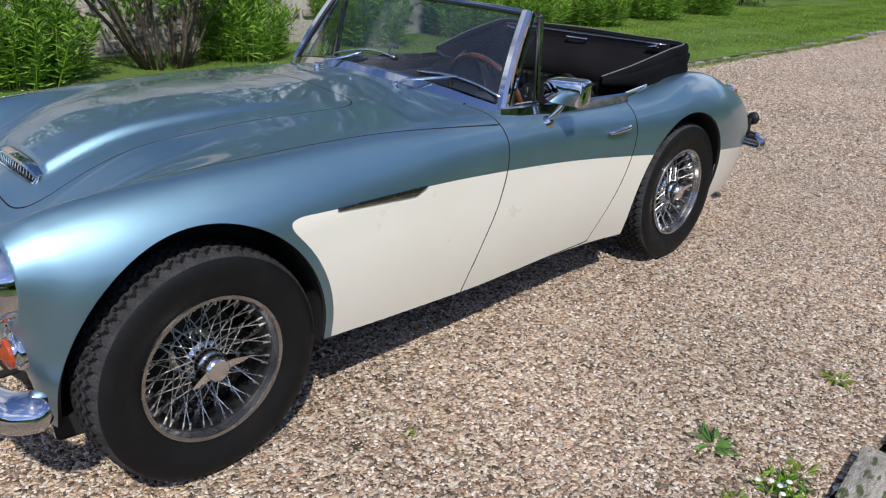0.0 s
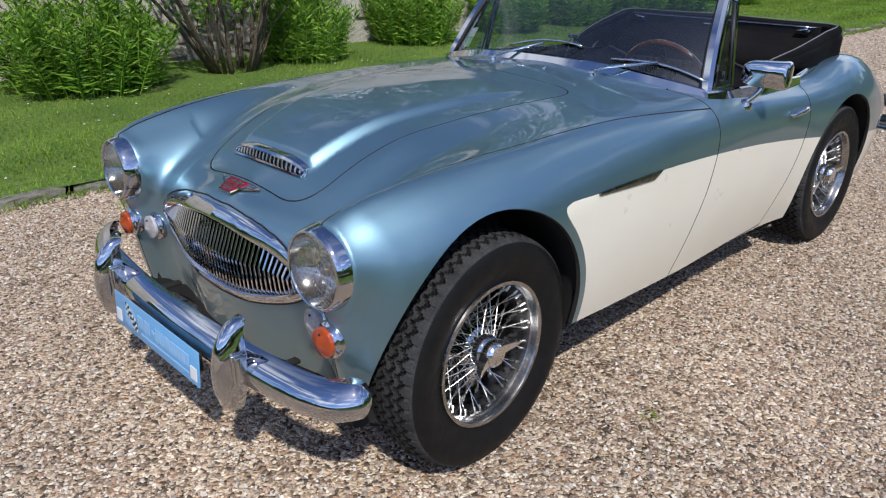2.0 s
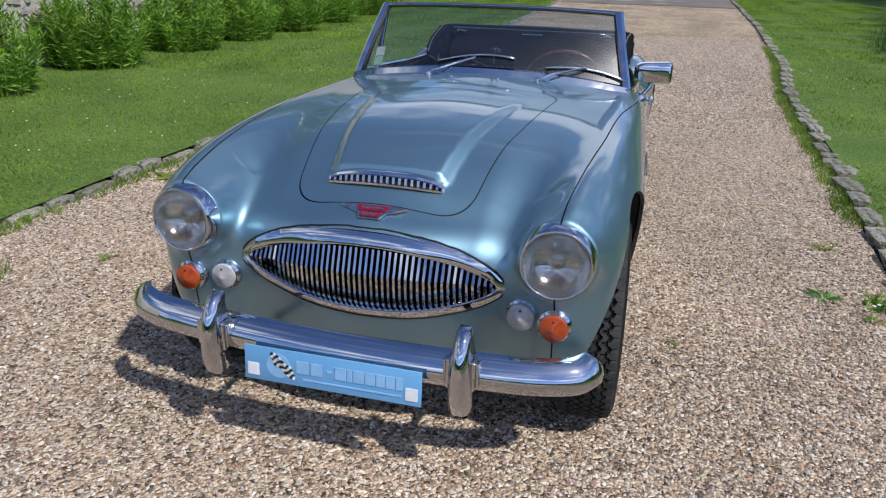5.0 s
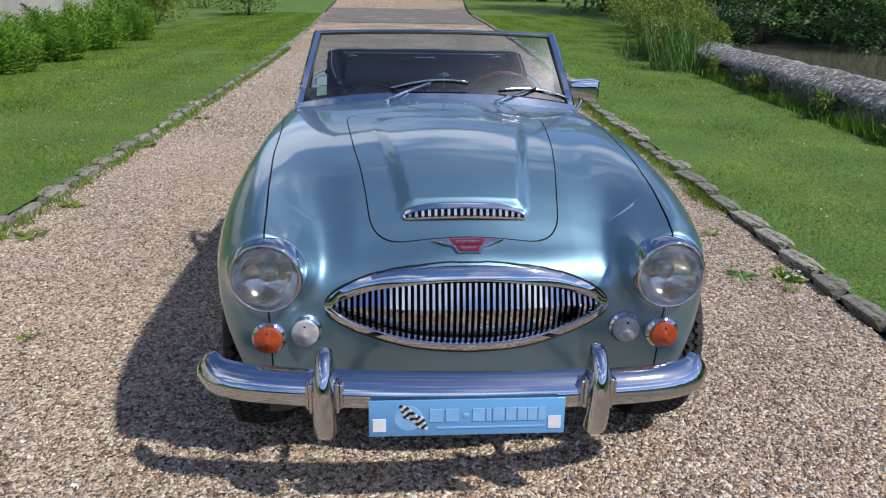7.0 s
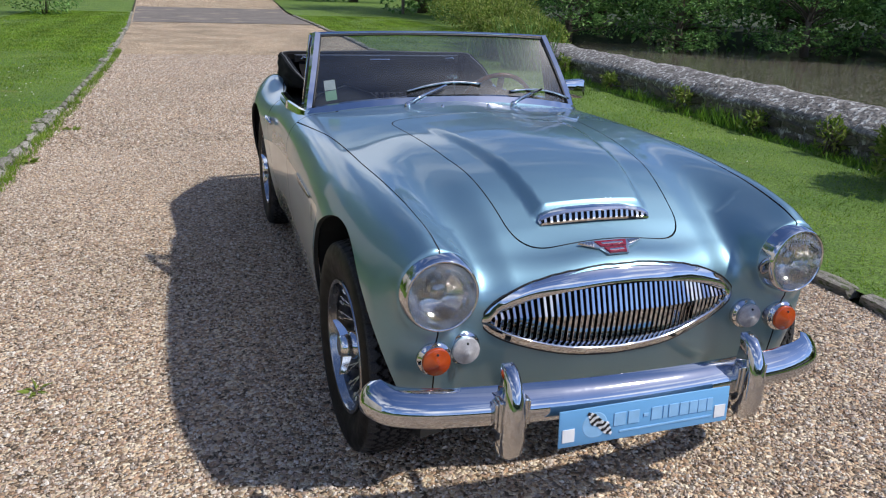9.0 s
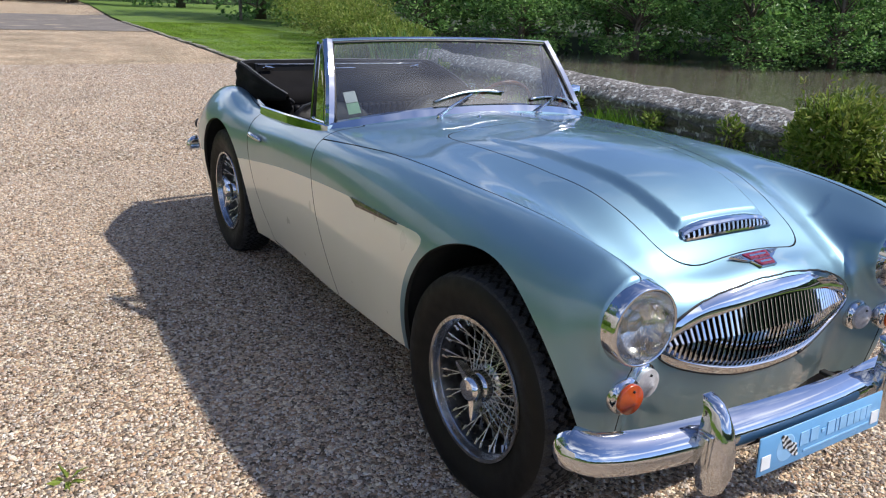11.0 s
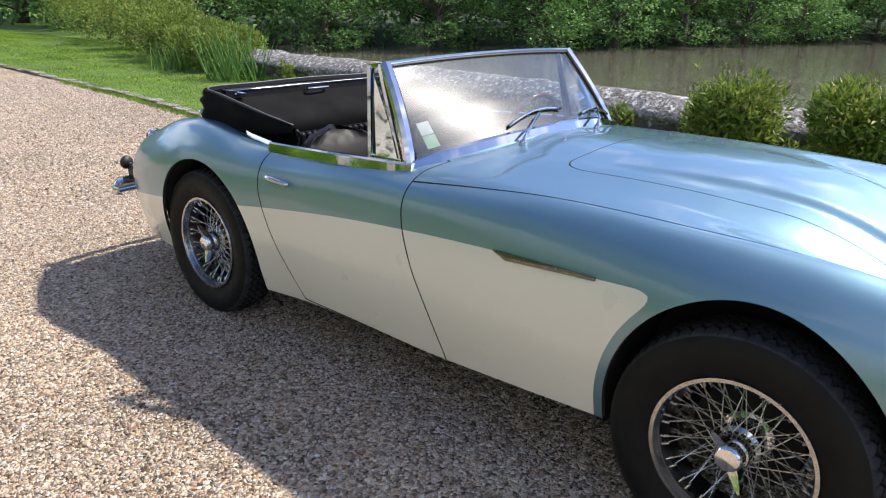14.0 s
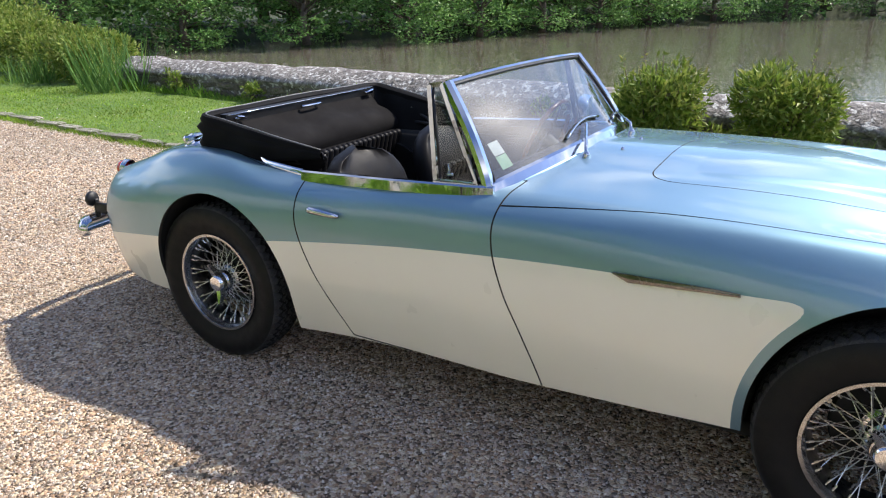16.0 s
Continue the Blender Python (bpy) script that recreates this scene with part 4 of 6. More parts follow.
for s in (1, -1):
    v, f = [], []
    rows = [(0.248, -0.566, 0.026, 0.020), (0.262, -0.574, 0.033, 0.030), (0.31, -0.582, 0.037, 0.045), (0.37, -0.580, 0.036, 0.050), (0.42, -0.572, 0.031, 0.042), (0.455, -0.556, 0.025, 0.030), (0.474, -0.540, 0.021, 0.024), (0.482, -0.522, 0.016, 0.014)]
    for z, y, half, deep in rows:
        for j in range(14):
            a = math.pi * j / 13
            v.append((0.356 * s + SHIFT - 0.95 * half * math.cos(a), y + deep * 1.2 - deep * 1.6 * abs(math.sin(a)) ** 0.7, z))
    f = [(i * 14 + j, i * 14 + j + 1, i * 14 + 15 + j, i * 14 + 14 + j) for i in range(len(rows) - 1) for j in range(13)]
    f += [tuple(range(13, -1, -1)), tuple(range((len(rows) - 1) * 14, len(rows) * 14))]
    rider = build("overrider", v, f, chrome, bumper, sharp=50)
    for q in (1, -1):
        build("packing", *box(0.356 * s + SHIFT + 0.033 * q, -0.545, 0.365, 0.012, 0.04, 0.085, 0.004), dull_chrome, rider)
        build("packing", *box(0.356 * s + SHIFT + 0.043 * q, -0.545, 0.367, 0.008, 0.03, 0.070, 0.003), dull_chrome, rider)
    build("bumper_iron", *box(0.33 * s, -0.44, 0.300, 0.025, 0.16, 0.012, 0.003), under, bumper)

tilt = Matrix.Translation((-0.018, -0.588, 0.320)) @ pose(0, 0, 0, 86, 0, 0)
plate = build("front_plate", *moved(box(0, 0, 0, 0.505, 0.101, 0.004, 0.0015), tilt), plate_blue, car, "light blue plate with white bars and a chequered flag")
for name, pieces, mat in (("white_block", [box(-0.226, -0.018, 0.003, 0.034, 0.036, 0.002, 0.0005), box(0.226, -0.018, 0.003, 0.034, 0.036, 0.002, 0.0005)], plate_white),
                          ("writing_bar", [box(x, 0.007, 0.003, w, h, 0.002, 0.0005) for x, w, h in ((-0.081, 0.034, 0.036), (-0.040, 0.033, 0.036), (-0.004, 0.014, 0.009), (0.028, 0.031, 0.036), (0.054, 0.012, 0.036), (0.080, 0.030, 0.036), (0.112, 0.027, 0.036), (0.141, 0.025, 0.036), (0.168, 0.025, 0.036), (0.192, 0.018, 0.036))], plate_pale), ("emblem_disc", [lathe([(0.0, 0.0028), (0.034, 0.0028), (0.036, 0.002)], 32, pose(-0.152, 0.0, 0.0))], plate_pale), ("small_bar", [box(0.06, -0.028, 0.003, 0.28, 0.005, 0.002, 0.0003)], plate_pale)):
    for piece in pieces:
        build(name, *moved(piece, tilt), mat, plate, smooth=False)
checks = {plate_white: [], black_paint: []}
for i in range(8):
    for j in range(5):
        u, w = i * 0.009, j * 0.0085
        wave = 0.004 * math.sin(i * 0.9)
        m = pose(-0.170 + 0.84 * u + 0.30 * w, 0.034 - 0.52 * u - 0.85 * w + wave, 0.0035, 0, 0, -32)
        checks[plate_white if (i + j) % 2 else black_paint].append(moved(box(0, 0, 0, 0.0088, 0.0084, 0.001, 0), tilt @ m))
for mat, pieces in checks.items():
    build("flag_check", *join(*pieces), mat, plate, smooth=False)
build("plate_bracket", *box(-0.018, -0.562, 0.315, 0.42, 0.012, 0.05, 0.003), under, bumper)

# badge over the grille, and the bonnet's intake
mid = on_top(0, -0.315)
m = axis_pose(mid, normal_at(mid), (0, 1, 0.3))


def flat_piece(points, z0, z1):
    n = len(points)
    v = [(x, y, z0) for x, y in points] + [(x * 0.97, y, z1) for x, y in points]
    return v, [tuple(range(n, 2 * n))] + [(i, (i + 1) % n, n + (i + 1) % n, n + i) for i in range(n)]


badge = build("badge", *moved(flat_piece([(-0.100, 0.026), (-0.054, 0.030), (0.054, 0.030), (0.100, 0.026), (0.056, 0.002), (0.044, -0.002), (0.032, -0.030), (-0.032, -0.030), (-0.044, -0.002), (-0.056, 0.002)][::-1], 0.001, 0.006), m), chrome, car, "chrome winged badge with red enamel", smooth=False)
build("enamel", *moved(flat_piece([(-0.050, 0.026), (0.050, 0.026), (0.040, 0.002), (-0.040, 0.002)][::-1], 0.006, 0.0085), m), enamel, badge, smooth=False)
build("enamel", *moved(flat_piece([(-0.034, -0.004), (0.034, -0.004), (0.027, -0.026), (-0.027, -0.026)][::-1], 0.006, 0.0085), m), enamel, badge, smooth=False)
build("writing_bar", *moved(box(0, 0.014, 0.009, 0.066, 0.007, 0.001, 0.0003), m), dull_chrome, badge, smooth=False)
build("writing_bar", *moved(box(0, -0.015, 0.009, 0.044, 0.007, 0.001, 0.0003), m), dull_chrome, badge, smooth=False)
for s in (1, -1):
    for i in range(5):
        build("feather", *moved(box(s * (0.058 + 0.0085 * i), 0.0185 + 0.0012 * i, 0.007, 0.005, 0.015 - 0.0025 * i, 0.003, 0.001), m), dull_chrome, badge, smooth=False)

arc = lambda x: 0.012 * (1 - (x / 0.18) ** 2)
foot_z = lambda x: on_top(x, -0.204).z
low_line = [(x, -0.202 - arc(x), foot_z(x) + 0.003) for x in np.linspace(-0.172, 0.172, 25)]
scoop_line = [(x, -0.192 - arc(x), foot_z(x) + 0.031 - 0.016 * abs(x / 0.172) ** 5) for x in np.linspace(-0.170, 0.170, 25)]
intake = build("bonnet_intake", *join(sweep(scoop_line, [(-0.002, -0.006), (0.006, -0.006), (0.008, -0.002), (0.004, 0.004), (-0.014, 0.007), (-0.022, 0.006)]),
               sweep(low_line, [(-0.004, -0.003), (0.008, -0.003), (0.008, 0.003), (-0.004, 0.003)]),
               *[sweep([low_line[i], tuple(0.5 * (a + b) + d for a, b, d in zip(low_line[i], scoop_line[i], (i and 0.004 or -0.004, 0, 0))), scoop_line[i]], ring(0.005, 8), (0, 1, 0)) for i in (0, -1)]), chrome, car, sharp=45)
build("intake_shadow", [(x, y + 0.007, z) for x, y, z in low_line] + [(x, y + 0.008, z) for x, y, z in scoop_line], [(i, i + 1, 26 + i, 25 + i) for i in range(24)], under, intake)
for i in range(18):
    x = -0.157 + 0.314 * i / 17
    build("slat", *sweep([(x, -0.199 - arc(x), foot_z(x) + 0.003), (x, -0.192 - arc(x), foot_z(x) + 0.026 - 0.016 * abs(x / 0.172) ** 5)], [(-0.0040, -0.003), (0.0040, -0.003), (0.0040, 0.004), (-0.0040, 0.004)], (0, 1, 0)), dull_chrome, intake, smooth=False)
for s in (1, -1):
    build("washer_jet", *lathe([(0.007, 0), (0.006, 0.006), (0.0, 0.009)], 12, axis_pose(on_top(0.10 * s, 0.90), (0, 0, 1), (0, 1, 0))), chrome, car)

# ---- windscreen ----
def screen_at(u, w):
    """A point of the screen: u from -1 to 1 across, w from 0 at the base to 1 at the top."""
    b = 1 - abs(u) ** 2.2
    base = Vector((0.612 * u, 1.140 - 0.110 * b, 0.838 + 0.062 * b))
    top = Vector((0.534 * u, 1.335 - 0.010 * b, 1.140 + 0.012 * b))
    return base + (top - base) * w + Vector((0, -0.012 * math.sin(math.pi * w), 0))


U = np.linspace(-1, 1, 41)
screen = build("windscreen", *sweep([screen_at(u, 1.0) for u in U], [(-0.008, -0.009), (0.009, -0.009), (0.012, 0.003), (0.005, 0.009), (-0.008, 0.008)]), chrome, car, "curved windscreen in a chromed frame", sharp=40)
build("base_rail", *sweep([screen_at(u, 0.0) for u in U], [(-0.012, -0.016), (0.018, -0.020), (0.020, -0.010), (0.006, 0.014), (-0.008, 0.018), (-0.014, 0.008)]), chrome, screen, sharp=40)
build("base_seal", *sweep([screen_at(u, 0.0) + Vector((0, -0.016, -0.026)) for u in U], ring(0.008, 6)), black_trim, screen)
build("top_seal", *sweep([screen_at(u, 0.975) + Vector((0, -0.004, 0)) for u in U], [(-0.004, -0.004), (0.005, -0.004), (0.005, 0.004), (-0.004, 0.004)]), black_trim, screen)
for s in (1, -1):
    build("side_seal", *sweep([screen_at(0.972 * s, w) + Vector((0, -0.003, 0)) for w in np.linspace(0.04, 0.97, 9)], [(-0.004, -0.005), (0.004, -0.005), (0.004, 0.005), (-0.004, 0.005)], (0, -1, 0.6)), black_trim, screen)
    build("pillar", *sweep([screen_at(s, w) + Vector((0, 0, -0.012 if w == 0 else 0)) for w in np.linspace(0, 1, 9)], [(-0.016, -0.010), (0.016, -0.014), (0.020, 0.004), (0.010, 0.016), (-0.012, 0.014)] if s > 0 else
          [(-0.016, -0.014), (0.016, -0.010), (0.012, 0.014), (-0.010, 0.016), (-0.020, 0.004)], (0, -1, 0.6)), chrome, screen, sharp=40)
grid = [[screen_at(u, w) for u in U] for w in np.linspace(0.03, 0.99, 10)]
build("glass", [p for r in grid for p in r], [(i * 41 + j, i * 41 + j + 1, i * 41 + 42 + j, i * 41 + 41 + j) for i in range(9) for j in range(40)], screen_glass, screen).visible_shadow = False
for z, mat in ((0.935, paper), (0.893, paper_green)):
    a, b = (-0.535, -0.490)
    pts = []
    for dz in (0.020, -0.020):
        for x in (a, b):
            w = (z + dz - 0.842) / 0.30
            p = screen_at(x / (0.612 - 0.078 * w), w)
            pts.append(p + Vector((0, 0.004, 0.0)))
    build("sticker", pts, [(0, 1, 3, 2)], mat, screen, smooth=False)
for s, x in ((1, 0.250), (-1, -0.225)):
    foot = on_top(x, 0.985)
    wiper = build("wiper", *join(lathe([(0.013, -0.005), (0.013, 0.012), (0.009, 0.020), (0.0, 0.022)], 16, axis_pose(foot, (0, -0.3, 1), (0, 1, 0))),
                  tube([foot + Vector((0, 0, 0.014)), foot + Vector((0.05, 0.02, 0.034)), screen_at((x + 0.19) / 0.60, 0.20) + Vector((0, -0.022, 0.004))], 0.0055, 8)), chrome, car)
    ends = (x + 0.02, x + 0.36)
    line = [screen_at(ends[0] / 0.60 + (ends[1] - ends[0]) / 0.60 * t, 0.13 + 0.09 * math.sin(2.6 * t) + 0.04 * t - (0.10 * t if s > 0 else 0)) + Vector((0, -0.012, 0.003)) for t in np.linspace(0, 1, 11)]
    build("blade", *join(sweep(line, [(-0.003, -0.004), (0.003, -0.004), (0.003, 0.004), (-0.003, 0.004)])), dull_chrome, wiper)
    build("blade_rubber", *sweep([p + Vector((0, 0.006, -0.001)) for p in line], [(-0.004, -0.002), (0.004, -0.002), (0.004, 0.002), (-0.004, 0.002)]), black_trim, wiper)

# quarter lights
for s in (1, -1):
    a, b = Vector((0.606 * s, 1.190, 0.842)), Vector((0.600 * s, 1.340, 0.838))
    c, d = Vector((0.552 * s, 1.388, 1.132)), Vector((0.545 * s, 1.350, 1.138))
    flat = [(-0.007, -0.007), (0.007, -0.007), (0.007, 0.007), (-0.007, 0.007)]
    vent = build("quarter_light", *join(sweep([b - Vector((0, 0, 0.03)), c], [(-0.008, -0.010), (0.008, -0.010), (0.008, 0.010), (-0.008, 0.010)], (1, 0, 0)), sweep([c, d], flat, (0, 0, 1)), sweep([d, a], flat, (1, 0, 0)), sweep([a, b], flat)), chrome, car, smooth=False)
    build("seal", *join(tube([b + Vector((0, -0.012, 0.012)), c + Vector((0, -0.010, -0.01))], 0.005, 6), tube([a + Vector((0, 0.012, 0.012)), d + Vector((0, 0.004, -0.012))], 0.006, 6)), black_trim, vent)
    build("glass", [a, b, c, d], [(0, 1, 2, 3)], vent_glass, vent, smooth=False).visible_shadow = False
    build("catch", *join(box(0.590 * s, 1.295, 0.862, 0.012, 0.022, 0.010, 0.003), tube([(0.590 * s, 1.300, 0.862), (0.586 * s, 1.305, 0.895)], 0.004, 6)), chrome, vent)

# ---- sides: chrome capping, handles, flashes, mirror ----
for k, s in enumerate((1, -1)):
    leaf = doors[k]
    rail = []
    for y in np.linspace(1.125, 1.885, 20):
        half = float(np.interp(y, [1.05, 1.2, 1.5, 1.9, 2.1], [0.585, 0.612, 0.625, 0.605, 0.565])) + 0.016
        rail.append((half * s, y, float(np.interp(y, [1.12, 1.46, 1.88], [0.840, 0.829, 0.809])) - 0.004))
    build("door_capping", *sweep(rail, [(-0.020 * s, 0.012), (0.006 * s, 0.015), (0.013 * s, 0.010), (0.0175 * s, -0.022), (0.013 * s, -0.026), (-0.022 * s, -0.010)][::s]), chrome, leaf, sharp=40)
    tail_rail = [Vector((s * float(np.interp(y, [1.9, 2.1, 2.2, 2.3], [0.608, 0.575, 0.54, 0.50])), y, float(np.interp(y, [1.9, 2.1, 2.2, 2.3], [0.808, 0.816, 0.832, 0.845])))) for y in np.linspace(1.895, 2.28, 12)]
    build("cockpit_trim", *sweep(tail_rail, [(-0.006 * s, 0.010), (0.004 * s, 0.011), (0.009 * s, 0.006), (0.013 * s, -0.018), (0.010 * s, -0.022), (-0.006 * s, -0.012)][::s], sizes=list(np.linspace(1.0, 0.45, 12))), chrome, car, sharp=40)
    pts = [on_side(y, 0.702 + dz, out, s) for y, dz, out in ((1.795, 0.002, 0.018), (1.78, 0.003, 0.024), (1.74, 0.001, 0.023), (1.69, -0.002, 0.018), (1.665, -0.003, 0.012))]
    handle = build("door_handle", *join(tube(pts, 0.0115, 10, [0.9, 1.1, 1.0, 0.85, 0.6]), tube([on_side(1.785, 0.702, -0.005, s), on_side(1.785, 0.703, 0.022, s)], 0.010, 10)), chrome, leaf)
    disc = [on_side(1.725 + 0.040 * math.cos(a), 0.702 + 0.028 * math.sin(a), 0.0015, s) for a in np.linspace(0, 2 * math.pi, 25)[:-1]]
    # chrome-like disc; the sky's reflection is painted in with the body's blue
    build("escutcheon", [on_side(1.725, 0.702, 0.003, s)] + disc, [(0, 1 + i, 1 + (i + 1) % 24) if s < 0 else (0, 1 + (i + 1) % 24, 1 + i) for i in range(24)], blue, handle)
    flash = []
    for y, z0, z1 in ((0.372, 0.681, 0.690), (0.45, 0.677, 0.690), (0.60, 0.668, 0.688), (0.66, 0.664, 0.687), (0.705, 0.682, 0.686)):
        flash += [on_side(y, z0, 0.001, s), on_side(y, z0, 0.005, s), on_side(y, 0.5 * (z0 + z1), 0.007, s), on_side(y, z1, 0.006, s), on_side(y, z1, 0.001, s)]
    build("side_flash", flash, [tuple(q[::s]) for i in range(4) for j in range(4) for q in [[i * 5 + j, i * 5 + j + 1, i * 5 + 6 + j, i * 5 + 5 + j]]] + [tuple([0, 1, 2, 3, 4][::-s]), tuple([20, 21, 22, 23, 24][::s])], flash_metal, car, smooth=False)

stem = [on_side(1.325, 0.785, -0.002), on_side(1.325, 0.79, 0.012), Vector((0.705, 1.345, 0.835)), Vector((0.708, 1.362, 0.868))]
mirror = build("door_mirror", *join(tube(smooth_line(stem, 5), 0.010, 10), lathe([(0.026, -0.004), (0.022, 0.008), (0.010, 0.016)], 20, axis_pose(on_side(1.325, 0.785), normal_at(on_side(1.325, 0.785))))), chrome, doors[0])
m = axis_pose((0.712, 1.372, 0.894), (-0.22, 1, 0.0))
shellv, shellf = [], []
for depth, g in ((-0.040, 0.88), (-0.037, 0.94), (-0.026, 0.98), (-0.004, 1.0), (0.006, 1.0)):
    for i in range(40):
        a = 2 * math.pi * i / 40
        c, q = math.cos(a), math.sin(a)
        e = 0.38
        shellv.append((-0.082 * g * math.copysign(abs(c) ** e, c), 0.045 * g * math.copysign(abs(q) ** e, q) * (1 + 0.24 * c), depth))
shellf = [(i * 40 + j, i * 40 + (j + 1) % 40, i * 40 + 40 + (j + 1) % 40, i * 40 + 40 + j) for i in range(4) for j in range(40)] + [tuple(range(39, -1, -1))]
case = build("mirror_case", *moved((shellv, shellf), m), chrome, mirror, sharp=50)
bpy.data.objects["mirror_case"].data.flip_normals()
build("mirror_glass", *moved(([(p[0] * 0.95, p[1] * 0.93, 0.004) for p in shellv[160:200]], [tuple(range(40))[::-1]]), m), mirror_mat, mirror, smooth=False)

# ---- rear ----
for s in (1, -1):
    p = march((0.505 * s, 3.6, 0.675), (0, -1, 0))
    m = axis_pose(p, (0.25 * s, 1, 0.15))
    lampb = build("tail_lamp", *lathe([(0.042, -0.02), (0.043, 0.004), (0.038, 0.010), (0.036, 0.012)], 28, m), chrome, car)
    build("lens", *lathe([(0.037, 0.010), (0.034, 0.026), (0.020, 0.040), (0.0, 0.046)], 28, m), red_lens, lampb)
    m = axis_pose((0.585 * s, 3.225, 0.530), (0.2 * s, 1, 0))
    horn = build("rear_reflector", *join(lathe([(0.0, -0.012), (0.030, -0.010), (0.034, 0.0), (0.034, 0.010), (0.028, 0.014)], 28, m), box(0.575 * s, 3.17, 0.49, 0.02, 0.09, 0.05, 0.006), box(0.575 * s, 3.215, 0.485, 0.022, 0.02, 0.09, 0.006)), black_trim, car)
    build("lens", *lathe([(0.029, 0.012), (0.020, 0.018), (0.0, 0.020)], 24, m), red_lens, horn)
line = [(-0.652, 3.175, 0.415), (-0.642, 3.23, 0.412), (-0.60, 3.275, 0.408), (-0.40, 3.315, 0.405), (0, 3.33, 0.405)]
line = smooth_line(line + [(-x, y, z) for x, y, z in line[-2::-1]], 6)
build("rear_bumper", *sweep(line[::-1], blade, sizes=[0.6 + 0.4 * min(1, min(i, len(line) - 1 - i) / 4) ** 0.6 for i in range(len(line))]), chrome, car, sharp=40)
cap_at = on_top(-0.40, 2.70)
m = axis_pose(cap_at, normal_at(cap_at) + Vector((0, 0, 0.5)), (0, 1, 0))
build("fuel_cap", *lathe([(0.044, -0.01), (0.046, 0.006), (0.040, 0.012), (0.038, 0.026), (0.043, 0.030), (0.043, 0.040), (0.036, 0.048), (0.0, 0.052)], 36, m), chrome, car, sharp=40)

# ---- cockpit ----
for name, piece in (("cockpit_floor", box(0, 1.72, 0.30, 1.20, 1.35, 0.03, 0.005)), ("side_panel", box(0.615, 1.55, 0.52, 0.03, 1.0, 0.44, 0.008)), ("side_panel", box(-0.615, 1.55, 0.52, 0.03, 1.0, 0.44, 0.008)),
                    ("rear_bulkhead", box(0, 2.40, 0.55, 1.10, 0.03, 0.50, 0.01)), ("wheel_box", box(0.50, 2.20, 0.55, 0.16, 0.50, 0.42, 0.03)), ("wheel_box", box(-0.50, 2.20, 0.55, 0.16, 0.50, 0.42, 0.03)), ("tunnel", box(0, 1.55, 0.40, 0.22, 1.0, 0.20, 0.04))):
    build(name, *piece, carpet, car)
dash_line = [(x, 1.205 - 0.075 * (1 - (x / 0.6) ** 2), 0.832 + 0.030 * (1 - (x / 0.6) ** 2)) for x in np.linspace(-0.565, 0.565, 21)]
dash = build("dashboard", *sweep(dash_line, [(-0.06, 0.0), (-0.02, 0.012), (0.03, 0.004), (0.03, -0.02), (-0.04, -0.15), (-0.06, -0.15)][::-1]), leather, car, sharp=40)
build("dash_panel", *join(box(0.30, 1.272, 0.765, 0.42, 0.012, 0.10, 0.004), box(-0.30, 1.272, 0.765, 0.42, 0.012, 0.10, 0.004)), wood, dash)
hub = Vector((0.325, 1.375, 0.795))
m = axis_pose(hub, (0, 0.93, 0.36))
steer = build("steering_wheel", *lathe([(0.186 + 0.011 * math.cos(a), 0.011 * math.sin(a)) for a in np.linspace(0, 2 * math.pi, 11)[:-1]], 56, m, True), wood, car, "wood-rimmed steering wheel with drilled alloy spokes")
build("boss", *lathe([(0.0, 0.012), (0.035, 0.010), (0.042, -0.01), (0.030, -0.05), (0.026, -0.22)], 28, m), black_trim, steer)
for i in range(3):
    build("spoke", *moved(box(0.11, 0, -0.004, 0.16, 0.034, 0.003, 0.001), m @ pose(0, 0, 0, 0, 0, 90 + 120 * i)), dull_chrome, steer)
build("rear_mirror", *join(box(0.03, 1.16, 0.985, 0.030, 0.012, 0.002, 0.0005), tube([(0.03, 1.125, 0.905), (0.03, 1.150, 0.985)], 0.004, 8), box(0.03, 1.165, 0.975, 0.05, 0.010, 0.012, 0.003)), chrome, car)
build("gear_lever", *join(tube([(0.06, 1.45, 0.50), (0.04, 1.52, 0.66)], 0.007, 8), lathe([(0.0, 0.02), (0.018, 0.012), (0.02, 0.0), (0.012, -0.016)], 16, pose(0.04, 1.52, 0.67))), chrome, car)


def seat(x):
    root = build("seat", *box(x, 1.60, 0.45, 0.44, 0.46, 0.16, 0.05), leather, car, "black leather bucket seat with a rounded backrest")
    v, f = [], []
    rows = 12
    for i in range(rows + 1):
        t = i / rows
        z = 0.46 + 0.385 * t
        y = 1.80 + 0.12 * t
        half = 0.235 * (1 - 0.10 * t) * (1 - max(t - 0.62, 0) ** 2 / 0.1444 * 0.995) ** 0.5
        deep = 0.092 * (1 - 0.35 * t) * (1 - max(t - 0.62, 0) ** 2 / 0.1444 * 0.99) ** 0.5
        for j in range(24):
            a = 2 * math.pi * j / 24
            c, q = math.cos(a), math.sin(a)
            v.append((x + half * math.copysign(abs(c) ** 0.7, c), y + deep * math.copysign(abs(q) ** 0.7, q) - 0.035 * (abs(c) ** 3), z))
    f = [(i * 24 + j, i * 24 + (j + 1) % 24, i * 24 + 24 + (j + 1) % 24, i * 24 + 24 + j) for i in range(rows) for j in range(24)]
    build("backrest", v, f + [tuple(range(rows * 24, rows * 24 + 24))], leather, root)
    for i in range(-3, 4):
        build("pleat", *moved(box(0, 0, 0, 0.042, 0.030, 0.20, 0.012), pose(x + 0.045 * i, 1.790, 0.60, 17, 0, 0)), leather, root)
    return root


